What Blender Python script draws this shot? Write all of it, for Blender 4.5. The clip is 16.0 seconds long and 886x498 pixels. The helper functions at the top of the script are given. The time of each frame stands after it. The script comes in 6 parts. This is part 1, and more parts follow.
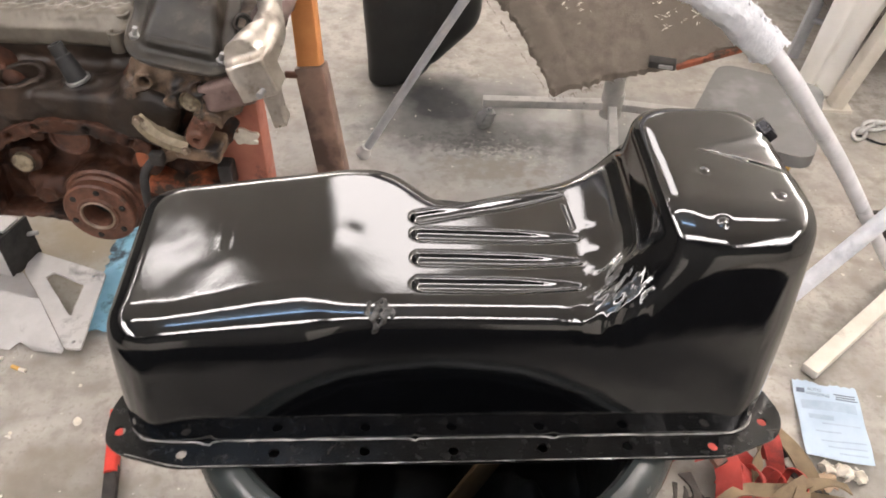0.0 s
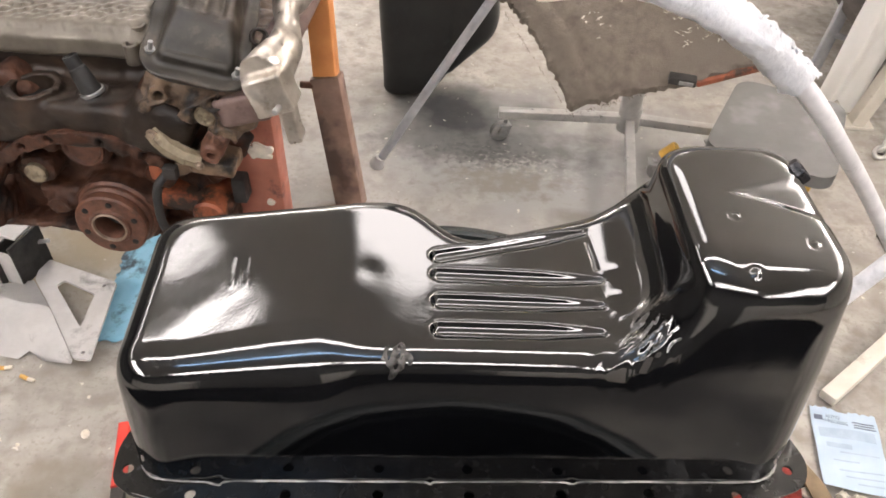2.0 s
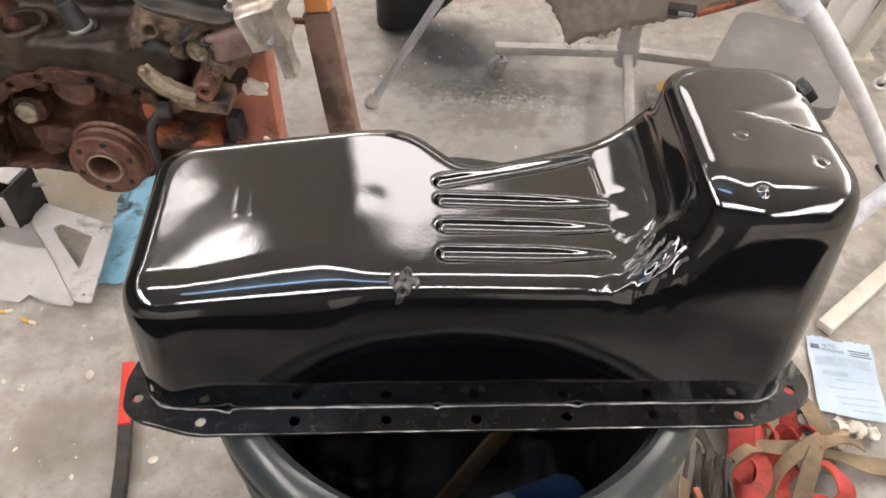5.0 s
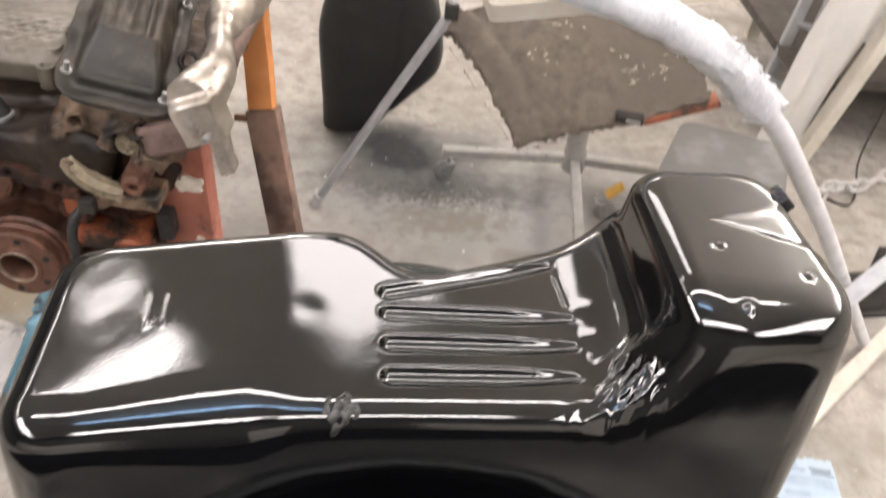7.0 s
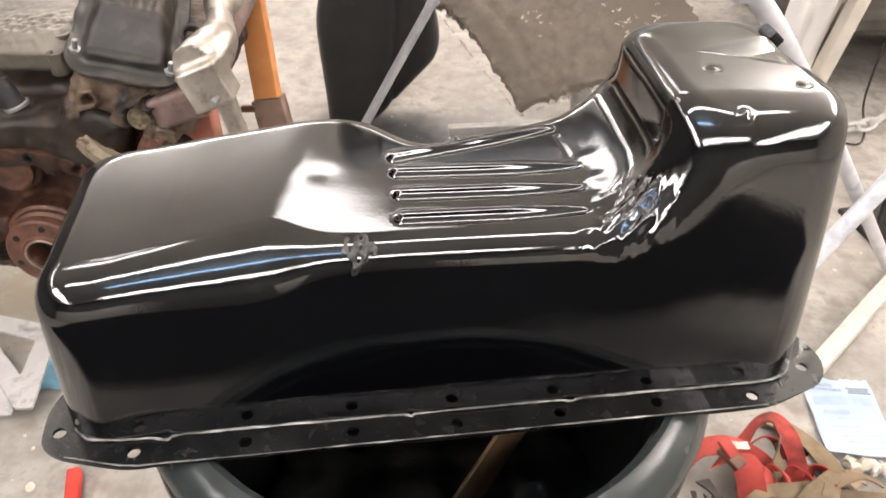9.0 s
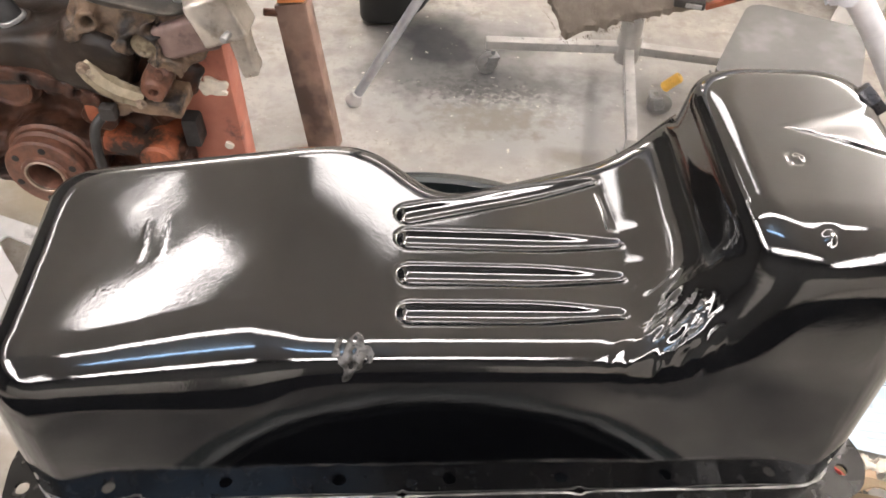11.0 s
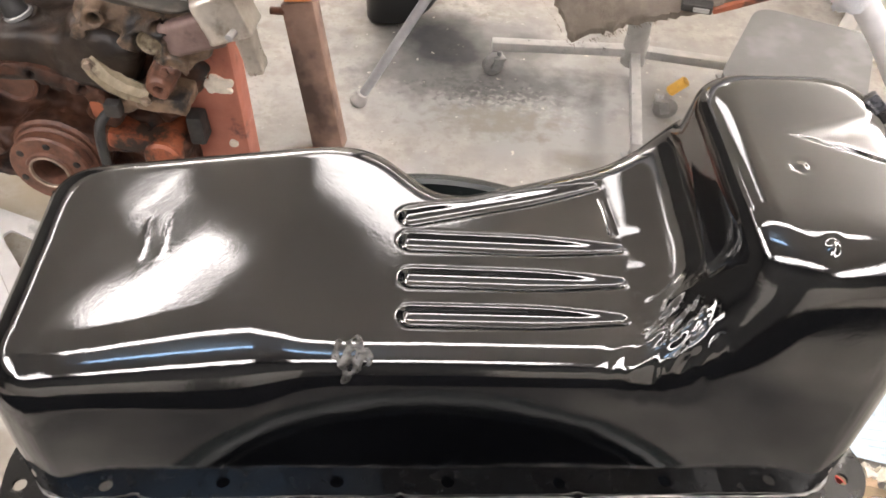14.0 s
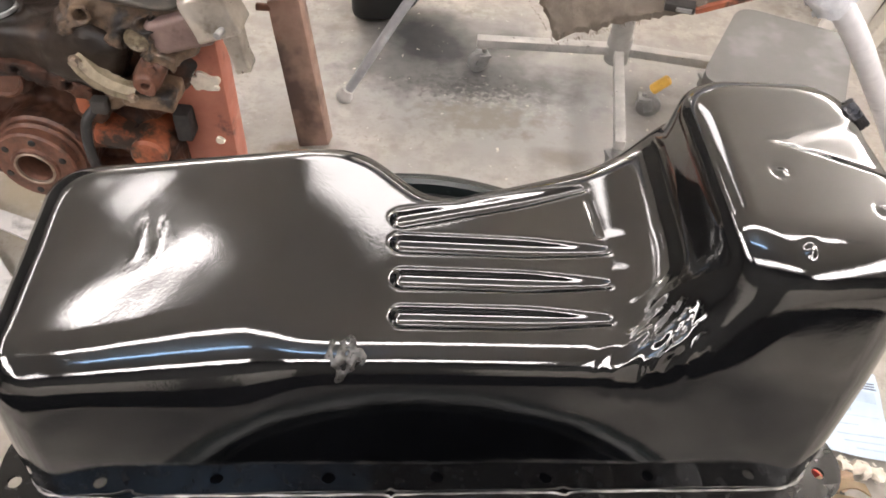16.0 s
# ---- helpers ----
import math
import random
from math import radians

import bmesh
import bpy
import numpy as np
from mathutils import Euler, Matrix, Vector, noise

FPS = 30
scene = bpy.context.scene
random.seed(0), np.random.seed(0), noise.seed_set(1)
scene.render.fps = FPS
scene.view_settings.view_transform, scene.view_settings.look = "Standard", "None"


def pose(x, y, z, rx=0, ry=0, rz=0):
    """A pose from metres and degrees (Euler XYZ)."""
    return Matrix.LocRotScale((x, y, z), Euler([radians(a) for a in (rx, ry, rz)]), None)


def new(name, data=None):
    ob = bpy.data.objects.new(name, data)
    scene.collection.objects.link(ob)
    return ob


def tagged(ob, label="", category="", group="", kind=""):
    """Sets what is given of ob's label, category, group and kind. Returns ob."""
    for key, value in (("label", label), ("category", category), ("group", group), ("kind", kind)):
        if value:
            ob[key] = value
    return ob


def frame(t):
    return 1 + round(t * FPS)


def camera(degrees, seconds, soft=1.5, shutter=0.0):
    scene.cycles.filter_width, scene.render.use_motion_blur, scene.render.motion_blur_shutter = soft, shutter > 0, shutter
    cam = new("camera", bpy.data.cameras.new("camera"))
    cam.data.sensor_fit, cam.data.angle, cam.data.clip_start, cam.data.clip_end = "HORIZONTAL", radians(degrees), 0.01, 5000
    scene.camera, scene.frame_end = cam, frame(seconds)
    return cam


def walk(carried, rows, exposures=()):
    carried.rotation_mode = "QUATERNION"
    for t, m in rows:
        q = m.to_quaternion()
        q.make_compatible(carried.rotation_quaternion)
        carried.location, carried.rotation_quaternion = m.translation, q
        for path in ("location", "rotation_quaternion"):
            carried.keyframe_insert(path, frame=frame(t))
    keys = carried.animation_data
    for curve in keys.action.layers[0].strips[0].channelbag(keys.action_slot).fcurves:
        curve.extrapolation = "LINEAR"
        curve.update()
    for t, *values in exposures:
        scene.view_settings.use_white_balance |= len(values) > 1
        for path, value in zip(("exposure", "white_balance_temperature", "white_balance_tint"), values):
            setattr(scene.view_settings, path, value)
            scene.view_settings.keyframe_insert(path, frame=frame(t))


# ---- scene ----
cam = camera(58.77, 16.0, soft=1.7, shutter=0.4)
# seconds, eye x y z, yaw, pitch, roll
PATH = [
    (0, 0.0794, 0.0770, 1.1834, 2.50, -42.70, 1.65),
    (0.5, 0.0909, 0.1056, 1.1890, 1.96, -42.46, 1.01),
    (1, 0.0919, 0.1229, 1.1878, 1.82, -43.22, 0.99),
    (1.5, 0.0761, 0.1183, 1.1912, 2.90, -43.20, 1.61),
    (2, 0.0680, 0.1126, 1.1945, 3.43, -42.77, 2.11),
    (2.5, 0.0706, 0.1094, 1.1915, 4.62, -43.63, 0.52),
    (3, 0.0556, 0.0813, 1.2245, 4.11, -43.14, -0.41),
    (3.5, 0.0571, 0.0902, 1.2253, 1.10, -43.22, 1.96),
    (3.7, 0.0513, 0.0919, 1.2170, 2.60, -43.75, 2.32),
    (5.8, 0.0656, 0.1077, 1.1784, 2.26, -47.20, 1.26),
    (6, 0.0553, 0.1020, 1.1787, -0.33, -46.67, 3.17),
    (6.5, 0.0265, 0.1106, 1.1748, -2.80, -48.62, 0.97),
    (7, 0.0565, 0.1640, 1.1354, -2.20, -39.16, 5.77),
    (7.2, 0.0690, 0.1612, 1.1053, -0.46, -35.58, 4.60),
    (7.5, 0.0643, 0.1533, 1.0367, 0.66, -34.39, -1.16),
    (8, 0.0724, 0.0943, 0.9943, -1.55, -34.51, -0.00),
    (8.5, 0.0796, 0.0781, 1.0116, -0.95, -34.33, -1.32),
    (9, 0.0673, 0.0746, 1.0500, -0.27, -37.27, -1.13),
    (9.5, 0.0754, 0.1312, 1.1098, -1.50, -43.74, -0.51),
    (10, 0.0619, 0.1940, 1.1091, 1.68, -47.11, -0.10),
    (10.2, 0.0635, 0.2151, 1.1061, 1.12, -47.07, 1.34),
    (12.3, 0.0794, 0.2307, 1.1042, 2.91, -47.27, 2.36),
    (12.5, 0.0782, 0.2292, 1.1057, 2.90, -47.10, 2.13),
    (13, 0.0779, 0.2282, 1.1033, 2.61, -47.14, 2.25),
    (13.5, 0.0757, 0.2269, 1.1030, 2.88, -46.94, 2.46),
    (14, 0.0738, 0.2295, 1.1046, 2.50, -47.14, 2.80),
    (14.5, 0.0626, 0.2330, 1.1120, 3.21, -47.15, 3.24),
    (15, 0.0590, 0.2331, 1.1148, 2.70, -47.50, 2.98),
    (15.5, 0.0648, 0.2281, 1.1155, 1.36, -47.58, 4.35),
    (16, 0.0687, 0.2250, 1.1161, 0.61, -47.51, 4.32),
]
# the filming phone's own exposure drifts a little
EXPOSURES = [(0.0, 0.08), (1.0, 0.17), (2.5, 0.17), (3.5, 0.19), (6.0, 0.07), (6.5, 0.17), (7.2, 0.14), (7.5, -0.06), (8.0, 0.27), (9.0, 0.41), (10.0, 0.52), (12.5, 0.47), (14.5, 0.52), (16.0, 0.38)]
walk(cam, [(t, pose(x, y, z, 90 + pitch, 0, yaw) @ pose(0, 0, 0, 0, 0, roll)) for t, x, y, z, yaw, pitch, roll in PATH], EXPOSURES)

# ---- world and light ----
world = bpy.data.worlds.new("garage_dim_world")
scene.world = world
world.use_nodes = True
world.node_tree.nodes["Background"].inputs[0].default_value = (0.5, 0.5, 0.52, 1)
world.node_tree.nodes["Background"].inputs[1].default_value = 0.05
scene.view_settings.exposure = 0.0
LAMP_STRENGTH = 14.8
UPLIGHT_STRENGTH = 80.0


# ---- materials ----
def links(m):
    return m.node_tree.nodes, m.node_tree.links


def mat(name, a, b, scale=18, rough=(0.5, 0.75), metal=0.0, bump=0.25, grain=160, depth=0.001, spot=None, spot_scale=6, spot_at=(0.58, 0.66), spec=0.5, second=None, second_scale=3, second_at=(0.52, 0.62), coat=0.0, random_tint=0.0):
    """Two-tone noise colour, up to two kinds of patches, grain relief, uneven roughness; in metres."""
    m = bpy.data.materials.new(name)
    m.use_nodes = True
    n, l = links(m)
    p = n["Principled BSDF"]
    co = n.new("ShaderNodeTexCoord").outputs["Object"]

    def tex(s, detail=6, rough_=0.6):
        t = n.new("ShaderNodeTexNoise")
        t.inputs["Scale"].default_value, t.inputs["Detail"].default_value, t.inputs["Roughness"].default_value = s, detail, rough_
        l.new(co, t.inputs["Vector"])
        return t.outputs["Fac"]

    def ramp(src, lo, hi, c0=(0, 0, 0), c1=(1, 1, 1)):
        r = n.new("ShaderNodeValToRGB")
        r.color_ramp.elements[0].position, r.color_ramp.elements[1].position = lo, hi
        r.color_ramp.elements[0].color, r.color_ramp.elements[1].color = (*c0, 1), (*c1, 1)
        l.new(src, r.inputs[0])
        return r.outputs[0]

    def mix(f, x, y):
        k = n.new("ShaderNodeMixRGB")
        l.new(f, k.inputs[0])
        l.new(x, k.inputs[1])
        if isinstance(y, tuple):
            k.inputs[2].default_value = (*y, 1)
        else:
            l.new(y, k.inputs[2])
        return k.outputs[0]

    base = ramp(tex(scale), 0.32, 0.68, a, b)
    if second:
        base = mix(ramp(tex(second_scale, 4, 0.55), *second_at), base, second)
    if spot:
        base = mix(ramp(tex(spot_scale, 8, 0.7), *spot_at), base, spot)
    if random_tint:
        info = n.new("ShaderNodeObjectInfo")
        hsv = n.new("ShaderNodeHueSaturation")
        mr = n.new("ShaderNodeMapRange")
        mr.inputs[3].default_value, mr.inputs[4].default_value = 1 - random_tint, 1 + random_tint
        l.new(info.outputs["Random"], mr.inputs[0])
        l.new(mr.outputs[0], hsv.inputs["Value"])
        l.new(base, hsv.inputs["Color"])
        base = hsv.outputs[0]
    l.new(base, p.inputs["Base Color"])
    r = n.new("ShaderNodeMapRange")
    r.inputs[1].default_value, r.inputs[2].default_value = 0.3, 0.7
    r.inputs[3].default_value, r.inputs[4].default_value = rough
    l.new(tex(scale * 2.3, 5), r.inputs[0])
    l.new(r.outputs[0], p.inputs["Roughness"])
    p.inputs["Metallic"].default_value = metal
    p.inputs["Specular IOR Level"].default_value = spec
    p.inputs["Coat Weight"].default_value = coat
    if bump:
        bp = n.new("ShaderNodeBump")
        bp.inputs["Strength"].default_value, bp.inputs["Distance"].default_value = bump, depth
        l.new(tex(grain, 4), bp.inputs["Height"])
        l.new(bp.outputs[0], p.inputs["Normal"])
    return m


def lamp_mat(name, colour, strength):
    m = bpy.data.materials.new(name)
    m.use_nodes = True
    p = m.node_tree.nodes["Principled BSDF"]
    p.inputs["Base Color"].default_value = (0.8, 0.8, 0.8, 1)
    p.inputs["Emission Color"].default_value, p.inputs["Emission Strength"].default_value = (*colour, 1), strength
    return m


M_GLOSS = mat("gloss_black_paint", (0.0014, 0.0015, 0.0019), (0.0023, 0.0025, 0.0032), 30, (0.05, 0.085), bump=0.10, grain=380, depth=0.0004, spec=1.0, spot=(0.05, 0.05, 0.048), spot_scale=150, spot_at=(0.735, 0.75))
M_GLOSS.node_tree.nodes["Principled BSDF"].inputs["IOR"].default_value = 1.6
M_FLANGE = mat("dusty_black_paint", (0.003, 0.003, 0.003), (0.008, 0.0078, 0.0075), 40, (0.14, 0.32), bump=0.2, grain=300, depth=0.0006, spec=0.42, spot=(0.06, 0.056, 0.053), spot_scale=38, spot_at=(0.62, 0.76), second=(0.014, 0.013, 0.012), second_scale=16, second_at=(0.55, 0.7))
M_SEAM = mat("scuffed_seam", (0.1, 0.1, 0.1), (0.5, 0.48, 0.45), 60, (0.25, 0.5), metal=0.4, bump=0.5, grain=300)
M_SPATTER = mat("sooty_weld_spatter", (0.015, 0.015, 0.0145), (0.11, 0.105, 0.10), 190, (0.22, 0.5), metal=0.5, bump=0.5, grain=500, depth=0.0006)
M_PLUG = mat("black_bolt_steel", (0.01, 0.01, 0.012), (0.035, 0.035, 0.04), 80, (0.2, 0.4), metal=0.5, bump=0.2)
M_RUST = mat("rusty_cast_iron", (0.024, 0.0105, 0.0065), (0.092, 0.037, 0.020), 22, (0.4, 0.75), spec=0.3, bump=0.7, grain=130, depth=0.002, spot=(0.012, 0.009, 0.008), spot_scale=14, spot_at=(0.5, 0.62), second=(0.11, 0.055, 0.034), second_scale=9, second_at=(0.62, 0.75))
M_HEAD = mat("greasy_brown_cast_iron", (0.050, 0.031, 0.020), (0.23, 0.155, 0.10), 25, (0.35, 0.7), bump=0.7, grain=110, depth=0.002, spot=(0.010, 0.008, 0.007), spot_scale=11, spot_at=(0.48, 0.6), second=(0.30, 0.245, 0.17), second_scale=16, second_at=(0.66, 0.78))
M_GRIME = mat("oily_black_iron", (0.010, 0.0068, 0.005), (0.034, 0.022, 0.0145), 20, (0.3, 0.6), spec=0.4, bump=0.7, grain=80, depth=0.002, second=(0.085, 0.048, 0.030), second_scale=9, second_at=(0.57, 0.73), spot=(0.05, 0.042, 0.035), spot_scale=30, spot_at=(0.6, 0.72))
M_CRANK = mat("brown_rusted_crank_steel", (0.060, 0.025, 0.015), (0.165, 0.070, 0.042), 40, (0.4, 0.65), bump=0.5, grain=200, spot=(0.02, 0.011, 0.008), spot_scale=18, spot_at=(0.55, 0.68))
M_BRIGHT = mat("bare_machined_steel", (0.22, 0.17, 0.13), (0.42, 0.34, 0.27), 60, (0.3, 0.5), metal=0.7, bump=0.2)
M_ORANGE = mat("worn_orange_paint", (0.20, 0.052, 0.024), (0.32, 0.095, 0.04), 20, (0.4, 0.65), bump=0.3, spot=(0.03, 0.018, 0.012), spot_scale=15, spot_at=(0.49, 0.60))
M_ORANGE2 = mat("orange_stand_paint", (0.66, 0.26, 0.085), (0.78, 0.36, 0.13), 12, (0.4, 0.6), bump=0.15, spot=(0.2, 0.09, 0.04), spot_scale=40, spot_at=(0.66, 0.72))
M_REDSTAND = mat("faded_red_stand_paint", (0.30, 0.10, 0.065), (0.42, 0.16, 0.11), 14, (0.45, 0.7), bump=0.25, spot=(0.10, 0.05, 0.04), spot_scale=13, spot_at=(0.57, 0.68), second=(0.56, 0.42, 0.36), second_scale=10, second_at=(0.60, 0.66))
M_BROWNBAR = mat("brown_grimy_painted_steel", (0.17, 0.105, 0.08), (0.30, 0.20, 0.155), 16, (0.45, 0.7), bump=0.25, spot=(0.27, 0.12, 0.08), spot_scale=12, spot_at=(0.6, 0.72), second=(0.08, 0.05, 0.04), second_scale=7)
M_COVER = mat("dirty_black_cover_paint", (0.015, 0.0135, 0.011), (0.048, 0.042, 0.034), 16, (0.28, 0.48), bump=0.25, grain=90, spot=(0.10, 0.085, 0.065), spot_scale=17, spot_at=(0.54, 0.72), second=(0.028, 0.02, 0.014), second_scale=9, second_at=(0.5, 0.6))
M_SILVER = mat("crinkled_aluminium", (0.40, 0.36, 0.31), (0.70, 0.66, 0.60), 20, (0.25, 0.45), metal=0.85, bump=0.5, grain=40, depth=0.002, spot=(0.2, 0.15, 0.11), spot_scale=14, spot_at=(0.55, 0.72))
M_VALLEY = mat("speckled_valley_plate", (0.105, 0.091, 0.070), (0.20, 0.178, 0.145), 14, (0.3, 0.55), metal=0.25, bump=0.4, grain=70, spot=(0.46, 0.42, 0.34), spot_scale=55, spot_at=(0.65, 0.74), second=(0.10, 0.085, 0.065), second_scale=7)
M_IVORY = mat("pale_aluminium_casting", (0.17, 0.135, 0.085), (0.33, 0.28, 0.195), 45, (0.45, 0.7), metal=0.2, bump=0.6, grain=140, spot=(0.08, 0.055, 0.035), spot_scale=26, spot_at=(0.50, 0.62))
M_RUBBER = mat("black_rubber", (0.012, 0.012, 0.012), (0.03, 0.029, 0.028), 30, (0.45, 0.7), bump=0.15)
# near-black discs in this colour paint the shade inside holes
M_HOLE_SHADE = mat("painted_hole_shade", (0.003, 0.003, 0.003), (0.008, 0.007, 0.006), 30, (0.4, 0.7), bump=0)
M_STEEL = mat("grey_sheet_steel", (0.44, 0.425, 0.41), (0.60, 0.58, 0.56), 9, (0.4, 0.6), metal=0.1, bump=0.15, grain=220, spot=(0.15, 0.14, 0.135), spot_scale=11, spot_at=(0.56, 0.72))
M_BARREL = mat("dark_green_grey_plastic", (0.018, 0.023, 0.023), (0.036, 0.043, 0.042), 9, (0.16, 0.28), bump=0.08, grain=240, spec=0.5, spot=(0.10, 0.11, 0.105), spot_scale=26, spot_at=(0.66, 0.8))
M_BLUE = mat("light_blue_shop_towel", (0.19, 0.42, 0.56), (0.29, 0.54, 0.68), 14, (0.85, 0.95), bump=0.5, grain=350, spot=(0.05, 0.07, 0.085), spot_scale=9, spot_at=(0.50, 0.60))
M_PAPER = mat("pale_blue_form_paper", (0.40, 0.51, 0.62), (0.52, 0.62, 0.72), 10, (0.8, 0.9), bump=0.2, grain=40)
M_INK = mat("blue_grey_ink", (0.10, 0.12, 0.17), (0.16, 0.18, 0.24), 60, (0.8, 0.9), bump=0)
M_INKPALE = mat("faint_ink", (0.33, 0.42, 0.53), (0.42, 0.51, 0.61), 40, (0.8, 0.9), bump=0)
M_RED = mat("red_rubber_grip", (0.55, 0.035, 0.025), (0.66, 0.06, 0.04), 30, (0.45, 0.6), bump=0.15)
M_DARKBAR = mat("dark_grimy_steel_bar", (0.02, 0.019, 0.018), (0.055, 0.05, 0.046), 26, (0.45, 0.7), metal=0.3, bump=0.3)
M_STRAPRED = mat("red_webbing", (0.31, 0.037, 0.030), (0.50, 0.068, 0.052), 24, (0.7, 0.9), bump=0.6, grain=500, spot=(0.15, 0.028, 0.022), spot_scale=16, spot_at=(0.5, 0.66))
M_STRAPTAN = mat("khaki_webbing", (0.13, 0.094, 0.055), (0.25, 0.18, 0.105), 18, (0.75, 0.9), bump=0.6, grain=500, spot=(0.09, 0.065, 0.045), spot_scale=9, spot_at=(0.56, 0.7))
M_STRAPDARK = mat("dark_brown_webbing", (0.020, 0.016, 0.014), (0.060, 0.048, 0.039), 20, (0.7, 0.9), bump=0.6, grain=500)
M_CARPET = mat("grey_brown_carpet", (0.128, 0.106, 0.085), (0.205, 0.172, 0.142), 40, (0.85, 0.98), bump=1.0, grain=420, depth=0.004, second=(0.155, 0.130, 0.105), second_scale=5, spot=(0.30, 0.265, 0.225), spot_scale=30, spot_at=(0.72, 0.78))
M_TUBE = mat("dusty_grey_painted_tube", (0.30, 0.305, 0.32), (0.44, 0.445, 0.46), 20, (0.45, 0.65), metal=0.1, bump=0.25, spot=(0.55, 0.55, 0.56), spot_scale=30, spot_at=(0.6, 0.72))
M_DUSTED = mat("white_dusted_tube", (0.60, 0.605, 0.625), (0.78, 0.78, 0.80), 22, (0.4, 0.6), bump=0.3, grain=110, spot=(0.40, 0.40, 0.41), spot_scale=20, spot_at=(0.58, 0.72))
M_WRAP = mat("white_plastic_wrap", (0.62, 0.64, 0.68), (0.84, 0.85, 0.88), 35, (0.25, 0.5), bump=0.9, grain=75, depth=0.004, second=(0.42, 0.44, 0.47), second_scale=18, second_at=(0.56, 0.72))
M_GREYSTEEL = mat("overspray_grey_steel", (0.20, 0.20, 0.195), (0.36, 0.355, 0.345), 22, (0.35, 0.6), metal=0.3, bump=0.2, spot=(0.12, 0.115, 0.11), spot_scale=13, spot_at=(0.55, 0.7))
M_CHAIRBASE = mat("dusted_light_grey_steel", (0.36, 0.355, 0.34), (0.52, 0.51, 0.49), 18, (0.25, 0.45), metal=0.45, bump=0.2, spot=(0.22, 0.21, 0.20), spot_scale=13, spot_at=(0.56, 0.7))
M_SEAT = mat("grey_vinyl_with_overspray", (0.105, 0.103, 0.10), (0.175, 0.172, 0.168), 5, (0.35, 0.55), bump=0.12, grain=260, second=(0.27, 0.27, 0.265), second_scale=4)
M_BLACKBIN = mat("black_moulded_plastic", (0.010, 0.010, 0.010), (0.022, 0.022, 0.021), 7, (0.35, 0.6), bump=0.12, grain=180, spot=(0.045, 0.044, 0.042), spot_scale=10, spot_at=(0.6, 0.8))
M_CHROME = mat("grey_caster_metal", (0.28, 0.28, 0.28), (0.42, 0.42, 0.41), 40, (0.3, 0.5), metal=0.7, bump=0.1)
M_YELLOW = mat("yellow_orange_paint", (0.58, 0.33, 0.05), (0.7, 0.43, 0.09), 24, (0.45, 0.65), bump=0.2, spot=(0.3, 0.2, 0.09), spot_scale=22)
M_WHITEBOARD = mat("off_white_painted_wood", (0.58, 0.54, 0.46), (0.72, 0.68, 0.6), 16, (0.55, 0.75), bump=0.4, grain=90, spot=(0.38, 0.33, 0.27), spot_scale=14, spot_at=(0.58, 0.72))
M_TANCLOTH = mat("tan_canvas", (0.30, 0.21, 0.14), (0.44, 0.32, 0.22), 24, (0.8, 0.95), bump=0.5, grain=260, spot=(0.18, 0.11, 0.07), spot_scale=20, spot_at=(0.56, 0.7))
M_SHEET = mat("milky_white_plastic", (0.74, 0.72, 0.68), (0.86, 0.84, 0.8), 5, (0.3, 0.5), bump=0.5, grain=14, depth=0.008)
M_WHITE = mat("white_plastic_sheet", (0.68, 0.66, 0.62), (0.82, 0.8, 0.77), 6, (0.35, 0.6), bump=0.4, grain=18, depth=0.006)
M_SHELF = mat("dark_brown_shelf_board", (0.05, 0.042, 0.036), (0.11, 0.093, 0.08), 10, (0.5, 0.7), bump=0.3)
M_CHAIN = mat("galvanised_chain", (0.55, 0.54, 0.52), (0.72, 0.71, 0.69), 60, (0.3, 0.5), metal=0.55, bump=0.2)
M_CARD = mat("brown_cardboard", (0.13, 0.078, 0.036), (0.22, 0.138, 0.068), 16, (0.75, 0.9), bump=0.2)
M_TRASH = mat("dark_trash_plastic", (0.004, 0.0045, 0.0045), (0.011, 0.012, 0.012), 12, (0.5, 0.7), bump=0.6, grain=30, depth=0.006)
M_CANBLUE = mat("blue_can_label", (0.02, 0.06, 0.16), (0.04, 0.10, 0.24), 20, (0.35, 0.5), bump=0.1)
M_CANWHITE = mat("pale_can_paper", (0.36, 0.46, 0.56), (0.52, 0.6, 0.68), 20, (0.6, 0.8), bump=0.1)
M_CARDWOOD = mat("weathered_pallet_wood", (0.13, 0.10, 0.075), (0.24, 0.185, 0.14), 12, (0.65, 0.85), bump=0.4, grain=60)
M_YELLOWCAP = mat("bright_yellow_plastic", (0.75, 0.5, 0.03), (0.85, 0.6, 0.05), 20, (0.35, 0.5), bump=0)
M_BUTT = mat("cigarette_paper", (0.66, 0.6, 0.5), (0.8, 0.74, 0.64), 60, (0.8, 0.9), bump=0.1)
M_FILTER = mat("cigarette_filter", (0.62, 0.36, 0.10), (0.74, 0.46, 0.15), 80, (0.8, 0.9), bump=0.1)
M_CHIP = mat("pale_debris", (0.55, 0.5, 0.42), (0.75, 0.7, 0.6), 80, (0.7, 0.9), bump=0.2)
M_MANIF = mat("burnt_mauve_cast_iron", (0.10, 0.062, 0.052), (0.22, 0.15, 0.13), 18, (0.5, 0.75), bump=0.5, grain=120, spot=(0.05, 0.03, 0.024), spot_scale=14, spot_at=(0.55, 0.7))
# for the unseen sheet that darkens what the pan mirrors
M_DARK_SHEET = mat("matt_black_sheet", (0.003, 0.003, 0.0036), (0.007, 0.007, 0.008), 20, (0.7, 0.9), bump=0.3, spec=0.15)
M_DARK_WALL = mat("dark_unseen_wall", (0.05, 0.048, 0.045), (0.08, 0.077, 0.072), 3, (0.6, 0.8), bump=0.1)
